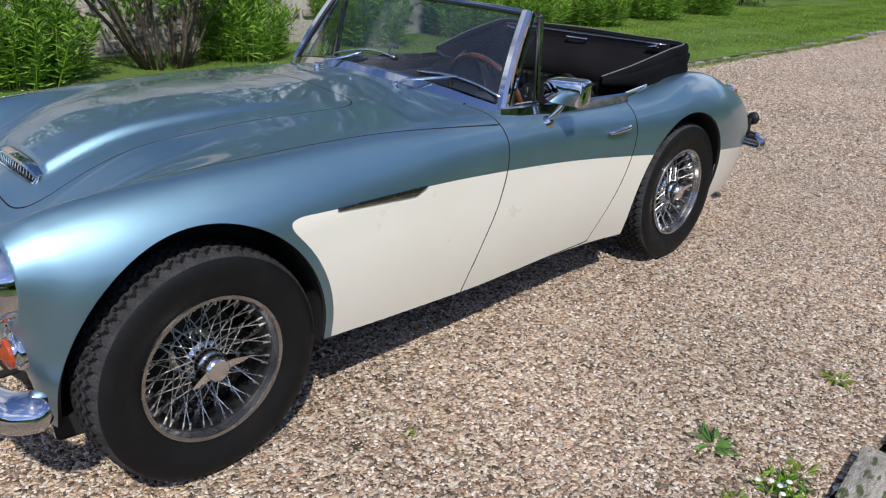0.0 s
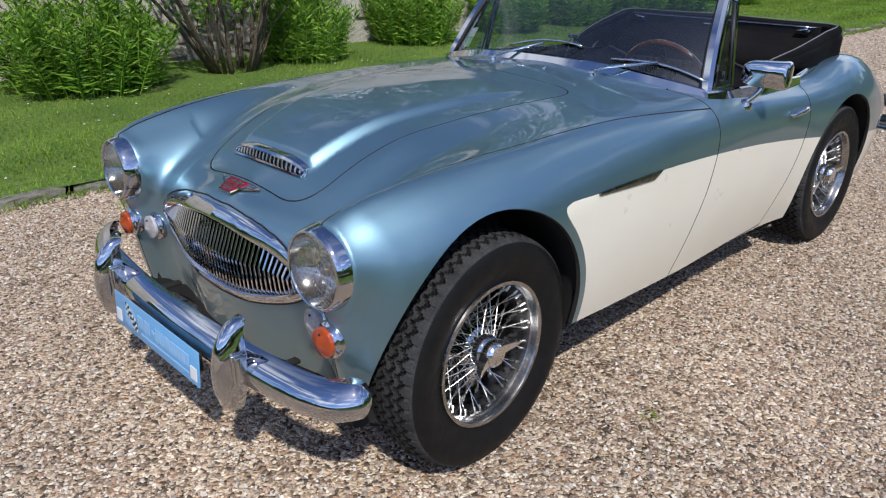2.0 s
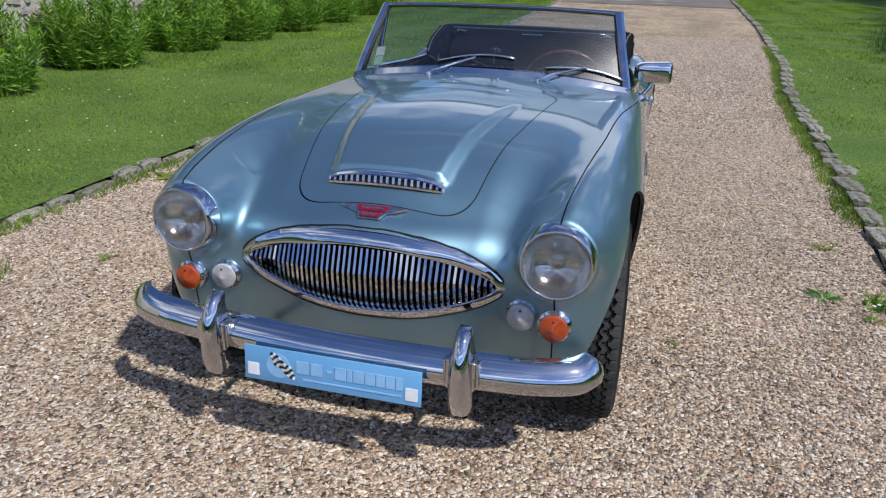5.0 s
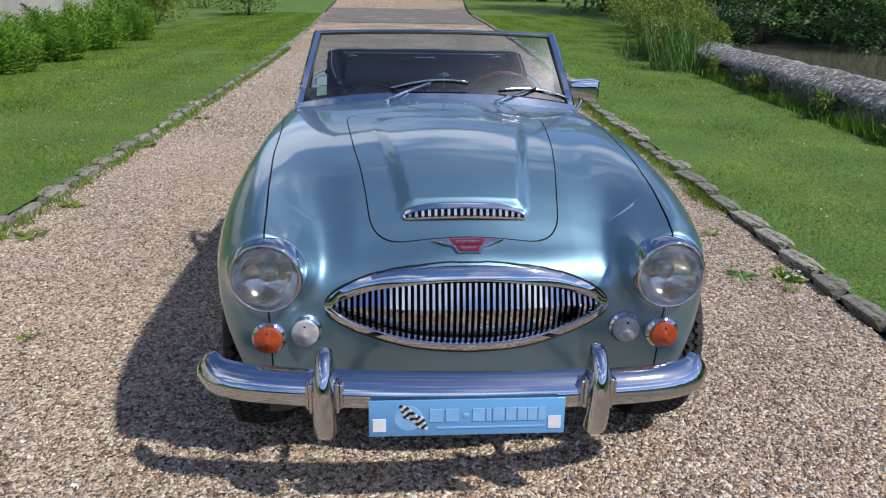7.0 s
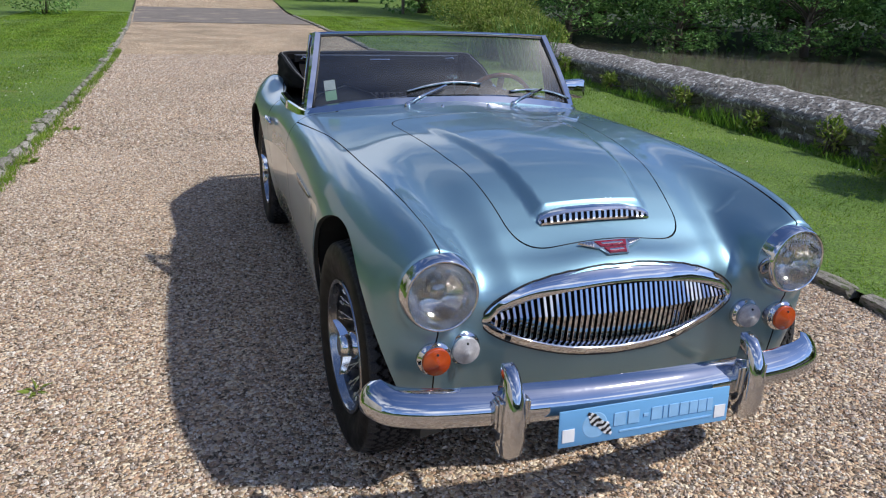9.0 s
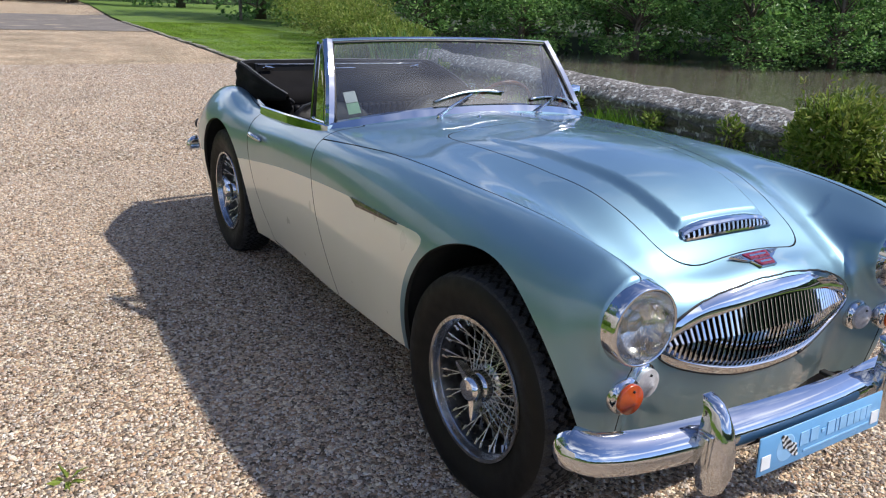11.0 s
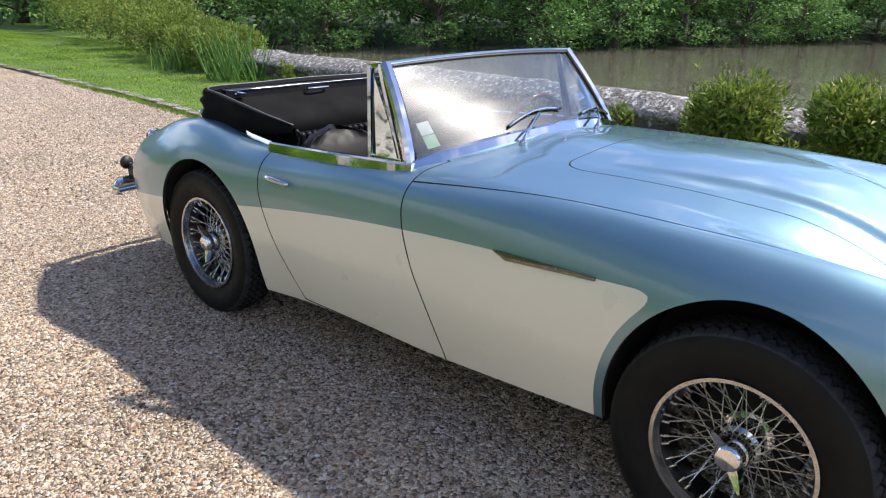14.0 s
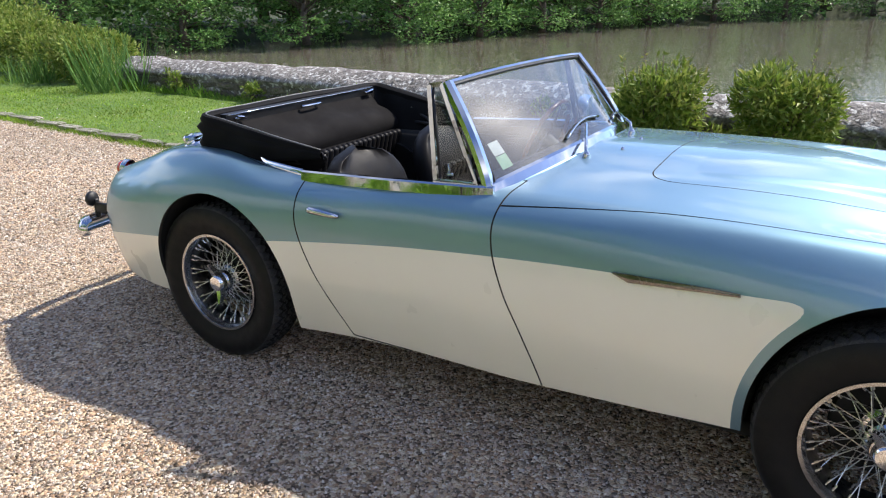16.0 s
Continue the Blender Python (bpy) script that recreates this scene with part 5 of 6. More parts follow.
seat(0.30)
seat(-0.30)
bench = build("rear_seat", *moved(box(0, 0, 0, 0.92, 0.05, 0.30, 0.024), pose(0, 2.265, 0.620, 14, 0, 0)), leather, car, "pleated black rear seat back")
for i in range(-12, 13):
    build("pleat", *moved(box(0, 0, 0, 0.034, 0.034, 0.27, 0.012), pose(0.0345 * i, 2.228, 0.640, 14, 0, 0)), leather, bench)

# folded hood: its frame lies back as a collar round the rear of the cockpit
rim = smooth_line([(-0.50, 1.905, 0.862), (-0.535, 2.10, 0.895), (-0.550, 2.32, 0.935), (-0.535, 2.450, 0.955), (-0.30, 2.452, 0.958), (0, 2.45, 0.962), (0.30, 2.440, 0.958), (0.540, 2.430, 0.955), (0.552, 2.30, 0.935), (0.540, 2.08, 0.895), (0.505, 1.875, 0.862)], 6)
taper = [min(1.0, 0.30 + 0.09 * min(i, len(rim) - 1 - i)) for i in range(len(rim))]
hood = build("folded_hood", *sweep(rim, [(-0.020, -0.030), (0.022, -0.028), (0.026, 0.004), (0.014, 0.014), (-0.016, 0.014), (-0.024, 0.0)], caps=True, sizes=taper), hood_cloth, car, "black cloth hood folded down behind the seats", sharp=40)
rng = random.Random(4)
inner, outer = [], []
for i, p in enumerate(rim):
    c = Vector((0, 2.05, 0))
    inw = (c - Vector((p.x, p.y, 0))).normalized()
    out = -inw
    d = 0.007 * math.sin(i * 1.1) + 0.004 * rng.uniform(-1, 1)
    g = taper[i]
    inner.append([p + inw * 0.015 * g, p + (inw * (0.050 + d) + Vector((0, 0, -0.06))) * g, p + (inw * (0.055 - d) + Vector((0, 0, -0.13))) * g, p + (inw * 0.10 + Vector((0, 0, -0.22))) * g])
    low = min(0.79, p.z - 0.07)
    outer.append([p + (out * 0.018 + Vector((0, 0, -0.01))) * g, p + (out * (0.036 + d) + Vector((0, 0, -0.035))) * g, p + (out * (0.022 - d) + Vector((0, 0, -0.065))) * g, p + (out * (0.035 + 0.5 * d) + Vector((0, 0, -0.095))) * g, p + (Vector((0, 0, low - p.z)) + out * 0.012) * g])
for name, rows in (("hood_lining", inner), ("hood_cover", outer)):
    k = len(rows[0])
    fs = [(i * k + j, i * k + j + 1, i * k + k + j + 1, i * k + k + j) for i in range(len(rows) - 1) for j in range(k - 1)]
    build(name, [q for r in rows for q in r], fs if name == "hood_cover" else [q[::-1] for q in fs], hood_cloth, hood)
build("rim_bead", *tube([p + Vector((0, 0, 0.016 * g)) for p, g in zip(rim, taper)], 0.0028, 6), piping, hood)
build("header_rail", *sweep([(x, 2.405, 0.948) for x in np.linspace(-0.49, 0.49, 12)], [(-0.022, -0.030), (0.010, -0.030), (0.014, 0.010), (-0.018, 0.012)]), black_trim, hood, sharp=40)
build("rail_bead", *tube([(x, 2.388, 0.956) for x in np.linspace(-0.48, 0.48, 8)], 0.0022, 6), dull_chrome, hood)
fold = []
for x in np.linspace(-0.47, 0.47, 30):
    sag = 0.006 * math.sin(9 * x + 1) + 0.004 * math.sin(23 * x)
    fold += [(x, 2.398, 0.925), (x, 2.350, 0.893 - 0.012 + sag), (x, 2.300, 0.868 + 1.2 * sag), (x, 2.262, 0.845 + sag), (x, 2.240, 0.815), (x, 2.236 + 0.5 * sag, 0.785), (x, 2.246, 0.760)]
build("hood_drape", fold, [(i * 7 + j, i * 7 + j + 1, i * 7 + 8 + j, i * 7 + 7 + j) for i in range(29) for j in range(6)], drape_cloth, hood)
build("pull_handle", *tube(smooth_line([(-0.055, 2.385, 0.935), (-0.050, 2.368, 0.935), (0.050, 2.368, 0.935), (0.055, 2.385, 0.935)], 5), 0.0065, 8), chrome, hood)
for s in (1, -1):
    build("latch", *join(box(0.43 * s, 2.378, 0.938, 0.06, 0.016, 0.014, 0.003), tube([(0.40 * s, 2.372, 0.938), (0.45 * s, 2.366, 0.948)], 0.006, 8)), chrome, hood)
    build("hood_iron", *join(tube(smooth_line([(0.495 * s, 1.895, 0.845), (0.465 * s, 1.92, 0.82), (0.475 * s, 2.02, 0.80), (0.50 * s, 2.15, 0.80)], 5), 0.007, 8), tube([(0.475 * s, 2.02, 0.80), (0.515 * s, 2.18, 0.865)], 0.007, 8)), black_trim, hood)
# ---- the place: ground, drive, lawns, pond ----
def quick(name, v, f, mat, parent=None, smooth=False):
    """One mesh from arrays of points and of faces with equal corners."""
    v, f = np.asarray(v, np.float32), np.asarray(f, np.int32)
    me = bpy.data.meshes.new(name)
    me.vertices.add(len(v))
    me.vertices.foreach_set("co", v.ravel())
    me.loops.add(f.size)
    me.loops.foreach_set("vertex_index", f.ravel())
    me.polygons.add(len(f))
    me.polygons.foreach_set("loop_start", np.arange(0, f.size, f.shape[1], dtype=np.int32))
    me.polygons.foreach_set("use_smooth", np.full(len(f), smooth))
    me.materials.append(mat)
    me.update(calc_edges=True)
    ob = new(name, me)
    ob.parent = parent
    return ob


def left_kerb(y):
    return np.interp(y, [-12, 0, 6, 12, 22, 52, 70], [-2.42, -2.42, -2.30, -2.26, -2.5, -3.7, -4.2])


def right_kerb(y):
    return np.interp(y, [-12, 0.6, 3.5, 6.7, 9.7, 17, 33, 58, 70], [1.83, 1.84, 2.00, 2.12, 2.44, 2.82, 3.3, 5.4, 6.0])


def wall_x(y):
    """The near foot of the parapet by the pond."""
    return 4.16 + 0.072 * y


def strip(name, ys, left, right, z, mat, label, category, wave=0.0):
    v, f, n = [], [], 9
    for y in ys:
        for i in range(n):
            x = left(y) + (right(y) - left(y)) * i / (n - 1)
            v.append((x, y, z + wave * noise.noise(Vector((x * 0.7, y * 0.7, 3)))))
    f = [(a * n + i, a * n + i + 1, a * n + n + i + 1, a * n + n + i) for a in range(len(ys) - 1) for i in range(n - 1)]
    return tagged(build(name, v, f, mat), label, category, kind="structure")


ys = list(np.linspace(-12, 20, 65)) + list(np.linspace(22, 70, 25))
strip("road", ys, left_kerb, right_kerb, 0.0, gravel, "drive of mixed tan and grey gravel", "road")
strip("lawn_west", ys, lambda y: -9.0 - 0.3 * abs(y), lambda y: left_kerb(y) - 0.07, 0.035, lawn, "mown lawn between drive and old wall", "lawn", 0.02)
strip("lawn_east", ys, lambda y: right_kerb(y) + 0.07, lambda y: wall_x(y) + 0.1 if y < 11 else 5.05 + (y - 11) * 0.30, 0.035, lawn, "bright mown lawn between drive and pond", "lawn", 0.02)
strip("track", list(np.linspace(23.8, 36.8, 14)), lambda y: left_kerb(y) + 0.05, lambda y: right_kerb(y) - 0.05, 0.012, packed_earth, "dark band of packed earth across the drive", "road", 0.012)
# one sheet to the horizon, sunk where the pond lies
gx = [-400, -120, -40, -10, 0, 4.7, 5.0, 6.5, 8] + list(range(10, 74, 2)) + [80, 120, 400]
gy = [-400, -120, -60] + list(range(-56, 34, 3)) + [45, 70, 120, 400]


def ground_z(x, y):
    bank = 5.0 + max(y - 10.5, 0) * 0.40
    far = np.interp(y, [-60, 0, 8, 16, 22, 30], [70, 55, 47, 33, 23, 14])
    return -1.2 if bank <= x <= far and -58 < y < 26 else -0.03


quick("ground", [(x, y, ground_z(x, y)) for y in gy for x in gx], [(a * len(gx) + i, a * len(gx) + i + 1, (a + 1) * len(gx) + i + 1, (a + 1) * len(gx) + i) for a in range(len(gy) - 1) for i in range(len(gx) - 1)], meadow)
tagged(bpy.data.objects["ground"], "grass and soil around the drive and pond", "ground", kind="structure")
tagged(quick("water", [(4.6, -60, -0.62), (75, -60, -0.62), (75, 30, -0.62), (4.6, 30, -0.62)], [(0, 1, 2, 3)], pond), "dark still pond with floating bits of leaf", "pond", kind="structure")

# loose stones over the drive
rs = np.random.RandomState(7)
OCTA = np.array([(1, 0, 0), (0, 1, 0), (-1, 0, 0), (0, -1, 0), (0, 0, 1), (0, 0, -1)], float)
OCTA_F = np.array([(0, 1, 4), (1, 2, 4), (2, 3, 4), (3, 0, 4), (1, 0, 5), (2, 1, 5), (3, 2, 5), (0, 3, 5)])


def stones(name, n, x0, x1, y0, y1, small, big, mat):
    p = np.stack([rs.uniform(x0, x1, n), rs.uniform(y0, y1, n)], 1)
    p = p[(p[:, 0] > left_kerb(p[:, 1])) & (p[:, 0] < right_kerb(p[:, 1]))]
    n = len(p)
    size = small + (big - small) * rs.rand(n) ** 2.2
    shape = OCTA[None] * (1 + 0.35 * rs.uniform(-1, 1, (n, 6, 1))) * rs.uniform(0.65, 1.25, (n, 1, 3)) * (1, 1, 0.72)
    shape = shape + rs.uniform(-0.25, 0.25, (n, 6, 3))
    a = rs.uniform(0, 6.283, n)
    c, s = np.cos(a)[:, None], np.sin(a)[:, None]
    shape = np.stack([shape[..., 0] * c - shape[..., 1] * s, shape[..., 0] * s + shape[..., 1] * c, shape[..., 2]], 2) * size[:, None, None]
    v = shape + np.stack([p[:, 0], p[:, 1], size * 0.35], 1)[:, None]
    f = OCTA_F[None] + 6 * np.arange(n)[:, None, None]
    return tagged(quick(name, v.reshape(-1, 3), f.reshape(-1, 3), mat), "loose tan, cream and grey gravel stones", "gravel", kind="stuff")


stones("gravel", 215000, -2.42, 2.2, -1.6, 4.6, 0.0033, 0.0084, pebbles)
stones("gravel", 85000, -2.42, 2.6, 4.6, 13, 0.006, 0.013, pebbles)


# ---- leaves and blades ----
def blades(n, place, height, width, lean, rnd):
    """Upright blades of grass: points and faces. place: an n x 3 array of feet."""
    a, h = rnd.uniform(0, 6.283, n), height * rnd.uniform(0.5, 1.25, n)
    side = np.stack([np.cos(a), np.sin(a), 0 * a], 1) * (width * 0.5)
    b = rnd.uniform(0, 6.283, n)
    tip = np.stack([np.cos(b) * lean * h, np.sin(b) * lean * h, h], 1)
    v = np.stack([place - side, place + side, place + tip * 0.55 + side * 0.7, place + tip, place + tip * 0.55 - side * 0.7], 1)
    f = np.array([(0, 1, 2), (0, 2, 4), (4, 2, 3)])[None] + 5 * np.arange(n)[:, None, None]
    return v.reshape(-1, 3), f.reshape(-1, 3)


def turf(name, n, x0, x1, y0, y1, keep, label):
    p = np.stack([rs.uniform(x0, x1, n), y0 + (y1 - y0) * rs.rand(n) ** 1.7, np.full(n, 0.03)], 1)
    p = p[keep(p[:, 0], p[:, 1])]
    v, f = blades(len(p), p, 0.024, 0.0065 + 0.0008 * np.maximum(p[:, 1:2] - 4, 0), 0.7, rs)
    return tagged(quick(name, v, f, grass), label, "grass", kind="stuff")


turf("grass", 170000, -6.2, -2.4, -2.5, 30, lambda x, y: x < left_kerb(y) - 0.08, "short mown grass with scattered daisies")
turf("grass", 170000, 1.85, 7.5, -2.5, 30, lambda x, y: (x > right_kerb(y) + 0.1) & (x < wall_x(y) + 0.05 + np.maximum(y - 11, 0) * 0.25), "short bright mown grass beside the pond wall")


def leaves(place, out, length, width, rnd, fold=0.25):
    """Pointed leaves of two folded halves. place and out: n x 3 arrays of stalk points and ways."""
    n = len(place)
    out = out / np.linalg.norm(out, axis=1, keepdims=True)
    side = np.cross(out, rnd.normal(size=(n, 3)))
    side /= np.linalg.norm(side, axis=1, keepdims=True)
    up = np.cross(side, out)
    ln, wd = (length * rnd.uniform(0.6, 1.2, n))[:, None], (width * rnd.uniform(0.7, 1.2, n))[:, None]
    mid = place + out * ln * 0.45
    tip = place + out * ln - up * ln * 0.18
    v = np.stack([place, mid + side * wd * 0.5 + up * wd * fold, tip, mid - side * wd * 0.5 + up * wd * fold, mid - up * 0.0], 1)
    f = np.array([(0, 1, 4), (1, 2, 4), (0, 4, 3), (4, 2, 3)])[None] + 5 * np.arange(n)[:, None, None]
    return v.reshape(-1, 3), f.reshape(-1, 3)


def merged(*pieces):
    vs, fs, base = [], [], 0
    for v, f in pieces:
        vs.append(np.asarray(v))
        fs.append(np.asarray(f) + base)
        base += len(v)
    return np.concatenate(vs), np.concatenate(fs)


def tri_tube(path, r0, r1, n=5):
    v, f = tube(path, 1.0, n, [r0 + (r1 - r0) * i / (len(path) - 1) for i in range(len(path))])
    t = []
    for q in f:
        t += [(q[0], q[i], q[i + 1]) for i in range(1, len(q) - 1)]
    return np.array(v), np.array(t)


def lance_shrub(seed):
    """A dense clump of upright stems with lance-shaped leaves, one metre high and wide."""
    rnd = np.random.RandomState(seed)
    root = thing("leafy_shrub", (0, 0, 0), "dense green shrub of upright lance-leaved stems against the wall", "shrub", "shrubs along the wall")
    stems, pl, ou = [], [], []
    for i in range(150):
        a, r = rnd.uniform(0, 6.283), 0.50 * math.sqrt(rnd.rand())
        foot = np.array([r * math.cos(a) * 0.85, r * math.sin(a) * 0.85, 0.0])
        h = (0.98 - 0.42 * (r / 0.5) ** 3) * rnd.uniform(0.82, 1.08)
        tip = foot + np.array([math.cos(a) * r * 0.30 + rnd.normal() * 0.04, math.sin(a) * r * 0.30 + rnd.normal() * 0.04, h])
        stems.append(tri_tube([tuple(foot), tuple(0.5 * (foot + tip) + rnd.normal(size=3) * 0.01), tuple(tip)], 0.005, 0.002, 4))
        k = 34
        for j in range(k):
            t = 0.12 + 0.88 * j / k
            q = foot + (tip - foot) * t
            b = j * 2.4 + rnd.uniform(-0.4, 0.4)
            rise = 0.25 + 0.9 * t ** 2
            pl.append(q)
            ou.append((math.cos(b), math.sin(b), rise + rnd.uniform(-0.2, 0.2)))
    sv, sf = merged(*stems)
    quick("stalk_clump", sv, sf, leaf_lance, root)
    v, f = leaves(np.array(pl), np.array(ou), 0.115, 0.021, rnd)
    quick("foliage", v, f, leaf_lance, root)
    return root


first = lance_shrub(3)
second = lance_shrub(11)
SHRUBS = [(-5.25, 1.18, 1.34, 0.90, 0), (-5.45, 3.65, 0.95, 0.94, 1), (-5.72, 5.55, 1.10, 0.90, 0), (-5.80, 7.45, 1.10, 0.82, 1), (-5.75, 9.0, 1.10, 0.84, 0), (-5.72, 10.7, 1.15, 0.80, 1), (-5.85, 12.8, 1.2, 0.86, 0), (-5.9, 15.0, 1.2, 0.86, 1)]
for x, y, w, h, k in SHRUBS:
    src = (first, second)[k]
    ob = copy_thing(src, pose(x, y, 0.02, 0, 0, 77 * y))
    ob.scale = (w, w, h)
for src in (first, second):
    for o in (*src.children_recursive, src):
        bpy.data.objects.remove(o)


def clump(n, centre, size, rnd, length, width, up=0.2):
    """Leaves over an uneven rounded mass."""
    d = rnd.normal(size=(n, 3))
    d /= np.linalg.norm(d, axis=1, keepdims=True)
    r = (0.55 + 0.45 * rnd.rand(n) ** 0.5)[:, None]
    p = np.asarray(centre) + d * r * np.asarray(size)
    return leaves(p, d + rnd.normal(size=(n, 3)) * 0.7 + (0, 0, up), length, width, rnd)


# a bare-stemmed bush before the wall
rnd = np.random.RandomState(5)
bush = thing("old_bush", (-5.28, 2.65, 0.0), "old woody bush with bare twisted stems and sparse leaves", "bush")
twigs, lp, lo = [], [], []
for i in range(26):
    a = rnd.uniform(0, 6.283)
    lean = rnd.uniform(0.15, 0.75)
    h = rnd.uniform(0.7, 2.2)
    pts = [np.array([0.16 * math.cos(a), 0.20 * math.sin(a), 0.0])]
    for j in range(5):
        pts.append(pts[-1] + np.array([math.cos(a) * lean * h / 5, math.sin(a) * lean * h / 5, h / 5]) + rnd.normal(size=3) * 0.04)
    r = rnd.uniform(0.008, 0.032)
    twigs.append(tri_tube([tuple(q) for q in pts], r, r * 0.3, 6))
    for k in range(3):
        q = pts[rnd.randint(2, 6)]
        e = q + np.array([rnd.normal() * 0.2, rnd.normal() * 0.2, rnd.uniform(0.1, 0.4)])
        twigs.append(tri_tube([tuple(q), tuple(0.5 * (q + e) + rnd.normal(size=3) * 0.02), tuple(e)], 0.006, 0.002, 4))
        if h > 1.1 or k == 0:
            m = rnd.randint(24, 60)
            lp += [e + rnd.normal(size=3) * 0.12 for _ in range(m)]
            lo += [rnd.normal(size=3) + (0, 0, 0.3) for _ in range(m)]
quick("stalk_clump", *merged(*twigs), bark, bush, True)
quick("foliage", *leaves(np.array(lp), np.array(lo), 0.085, 0.040, rnd), leaf_lance, bush)


# ---- the old wall behind the shrubs ----
wall = tagged(build("wall_west", *box(-6.45, 5.0, 1.35, 0.5, 18.4, 2.8, 0.02), wall_mortar), "old rubble stone wall with pale crumbling mortar", "wall", kind="structure")


def stone_mesh(seed, mat):
    rnd = random.Random(seed)
    bm = bmesh.new()
    bmesh.ops.create_icosphere(bm, subdivisions=1, radius=0.62)
    for q in bm.verts:
        q.co = Vector([math.copysign(min(abs(c) * 1.3, 0.5) , c) * rnd.uniform(0.85, 1.0) for c in q.co])
    me = bpy.data.meshes.new("stone")
    bm.to_mesh(me)
    bm.free()
    me.materials.append(mat)
    return me


WALL_STONES = [stone_mesh(i, rubble) for i in range(10)]
rr = random.Random(12)
z, count = 0.08, 0
while z < 1.75:
    h = rr.uniform(0.10, 0.17)
    y = -1.5 + rr.uniform(0, 0.2)
    while y < 11.0:
        w = rr.uniform(0.12, 0.36) if y < 7 else rr.uniform(0.25, 0.5)
        if rr.random() < 0.52 and count < 300:
            st = new("stone", rr.choice(WALL_STONES))
            st.parent = wall
            st.matrix_basis = Matrix.LocRotScale((-6.205 + rr.uniform(-0.02, 0.01), y + w / 2, z + h / 2), Euler((rr.uniform(-0.45, 0.45), 0, 0)), (0.085, w * rr.uniform(0.6, 1.0), h * rr.uniform(0.7, 1.25)))
            count += 1
        y += w
    z += h

# ---- kerbs ----
KERB = [stone_mesh(40 + i, kerb_stone) for i in range(6)]
for name, line, y0, y1, side in (("kerb_west", left_kerb, -3.0, 30, -1), ("kerb_east", right_kerb, -3.0, 30, 1)):
    kerb = tagged(new(name), "row of worn grey kerb stones along the drive", "kerb", kind="structure")
    y = y0
    while y < y1:
        w = rr.uniform(0.18, 0.42) * (1 if y < 12 else 1.8)
        st = new("stone", rr.choice(KERB))
        st.parent = kerb
        x = float(line(y + w / 2)) + side * (0.07 + rr.uniform(-0.015, 0.015))
        st.matrix_basis = Matrix.LocRotScale((x, y + w / 2, (0.012 if side > 0 else 0.0) + rr.uniform(-0.01, 0.012)), Euler((0, 0, rr.uniform(-0.1, 0.1))), (rr.uniform(0.11, 0.18), w * 0.94, rr.uniform(0.065, 0.10)))
        y += w

# ---- the parapet by the pond ----
py = np.linspace(-9, 10.6, 150)
section = [(0.0, -0.1), (0.0, 0.12), (0.0, 0.25), (-0.03, 0.27), (-0.03, 0.31), (0.05, 0.36), (0.16, 0.42), (0.27, 0.46), (0.38, 0.47), (0.48, 0.44), (0.54, 0.38), (0.54, 0.0), (0.54, -1.3)]
v = []
for y in py:
    for k, (dx, z) in enumerate(section):
        q = Vector((y * 2.1, k * 0.6, 0.4))
        amp = 0.030 if z > -0.05 else 0.0
        v.append((wall_x(y) + dx + amp * noise.noise(q) + 0.5 * amp * noise.noise(q * 4), y, z + amp * noise.noise(q + Vector((9, 0, 0))) + 0.5 * amp * noise.noise(q * 3.7)))
k = len(section)
f = [(i * k + j, i * k + k + j, i * k + k + j + 1, i * k + j + 1) for i in range(len(py) - 1) for j in range(k - 1)] + [tuple(range(k)), tuple(range((len(py) - 1) * k, len(py) * k))[::-1]]
parapet = tagged(build("wall_pond", v, f, lichen_stone), "low pond wall with a rounded lichen-covered coping", "wall", kind="structure")
POND_STONES = [stone_mesh(60 + i, mossy_stone) for i in range(6)]
y = -1.0
while y < 10.2:
    w = rr.uniform(0.18, 0.45)
    for z, h in ((0.05, 0.12), (0.17, 0.11)):
        st = new("stone", rr.choice(POND_STONES))
        st.parent = parapet
        st.matrix_basis = Matrix.LocRotScale((float(wall_x(y)) + 0.005, y + w / 2, z + 0.02), Euler((rr.uniform(-0.2, 0.2), 0, 0)), (0.07, w * rr.uniform(0.7, 1.0), h * rr.uniform(0.7, 1.1)))
    y += w


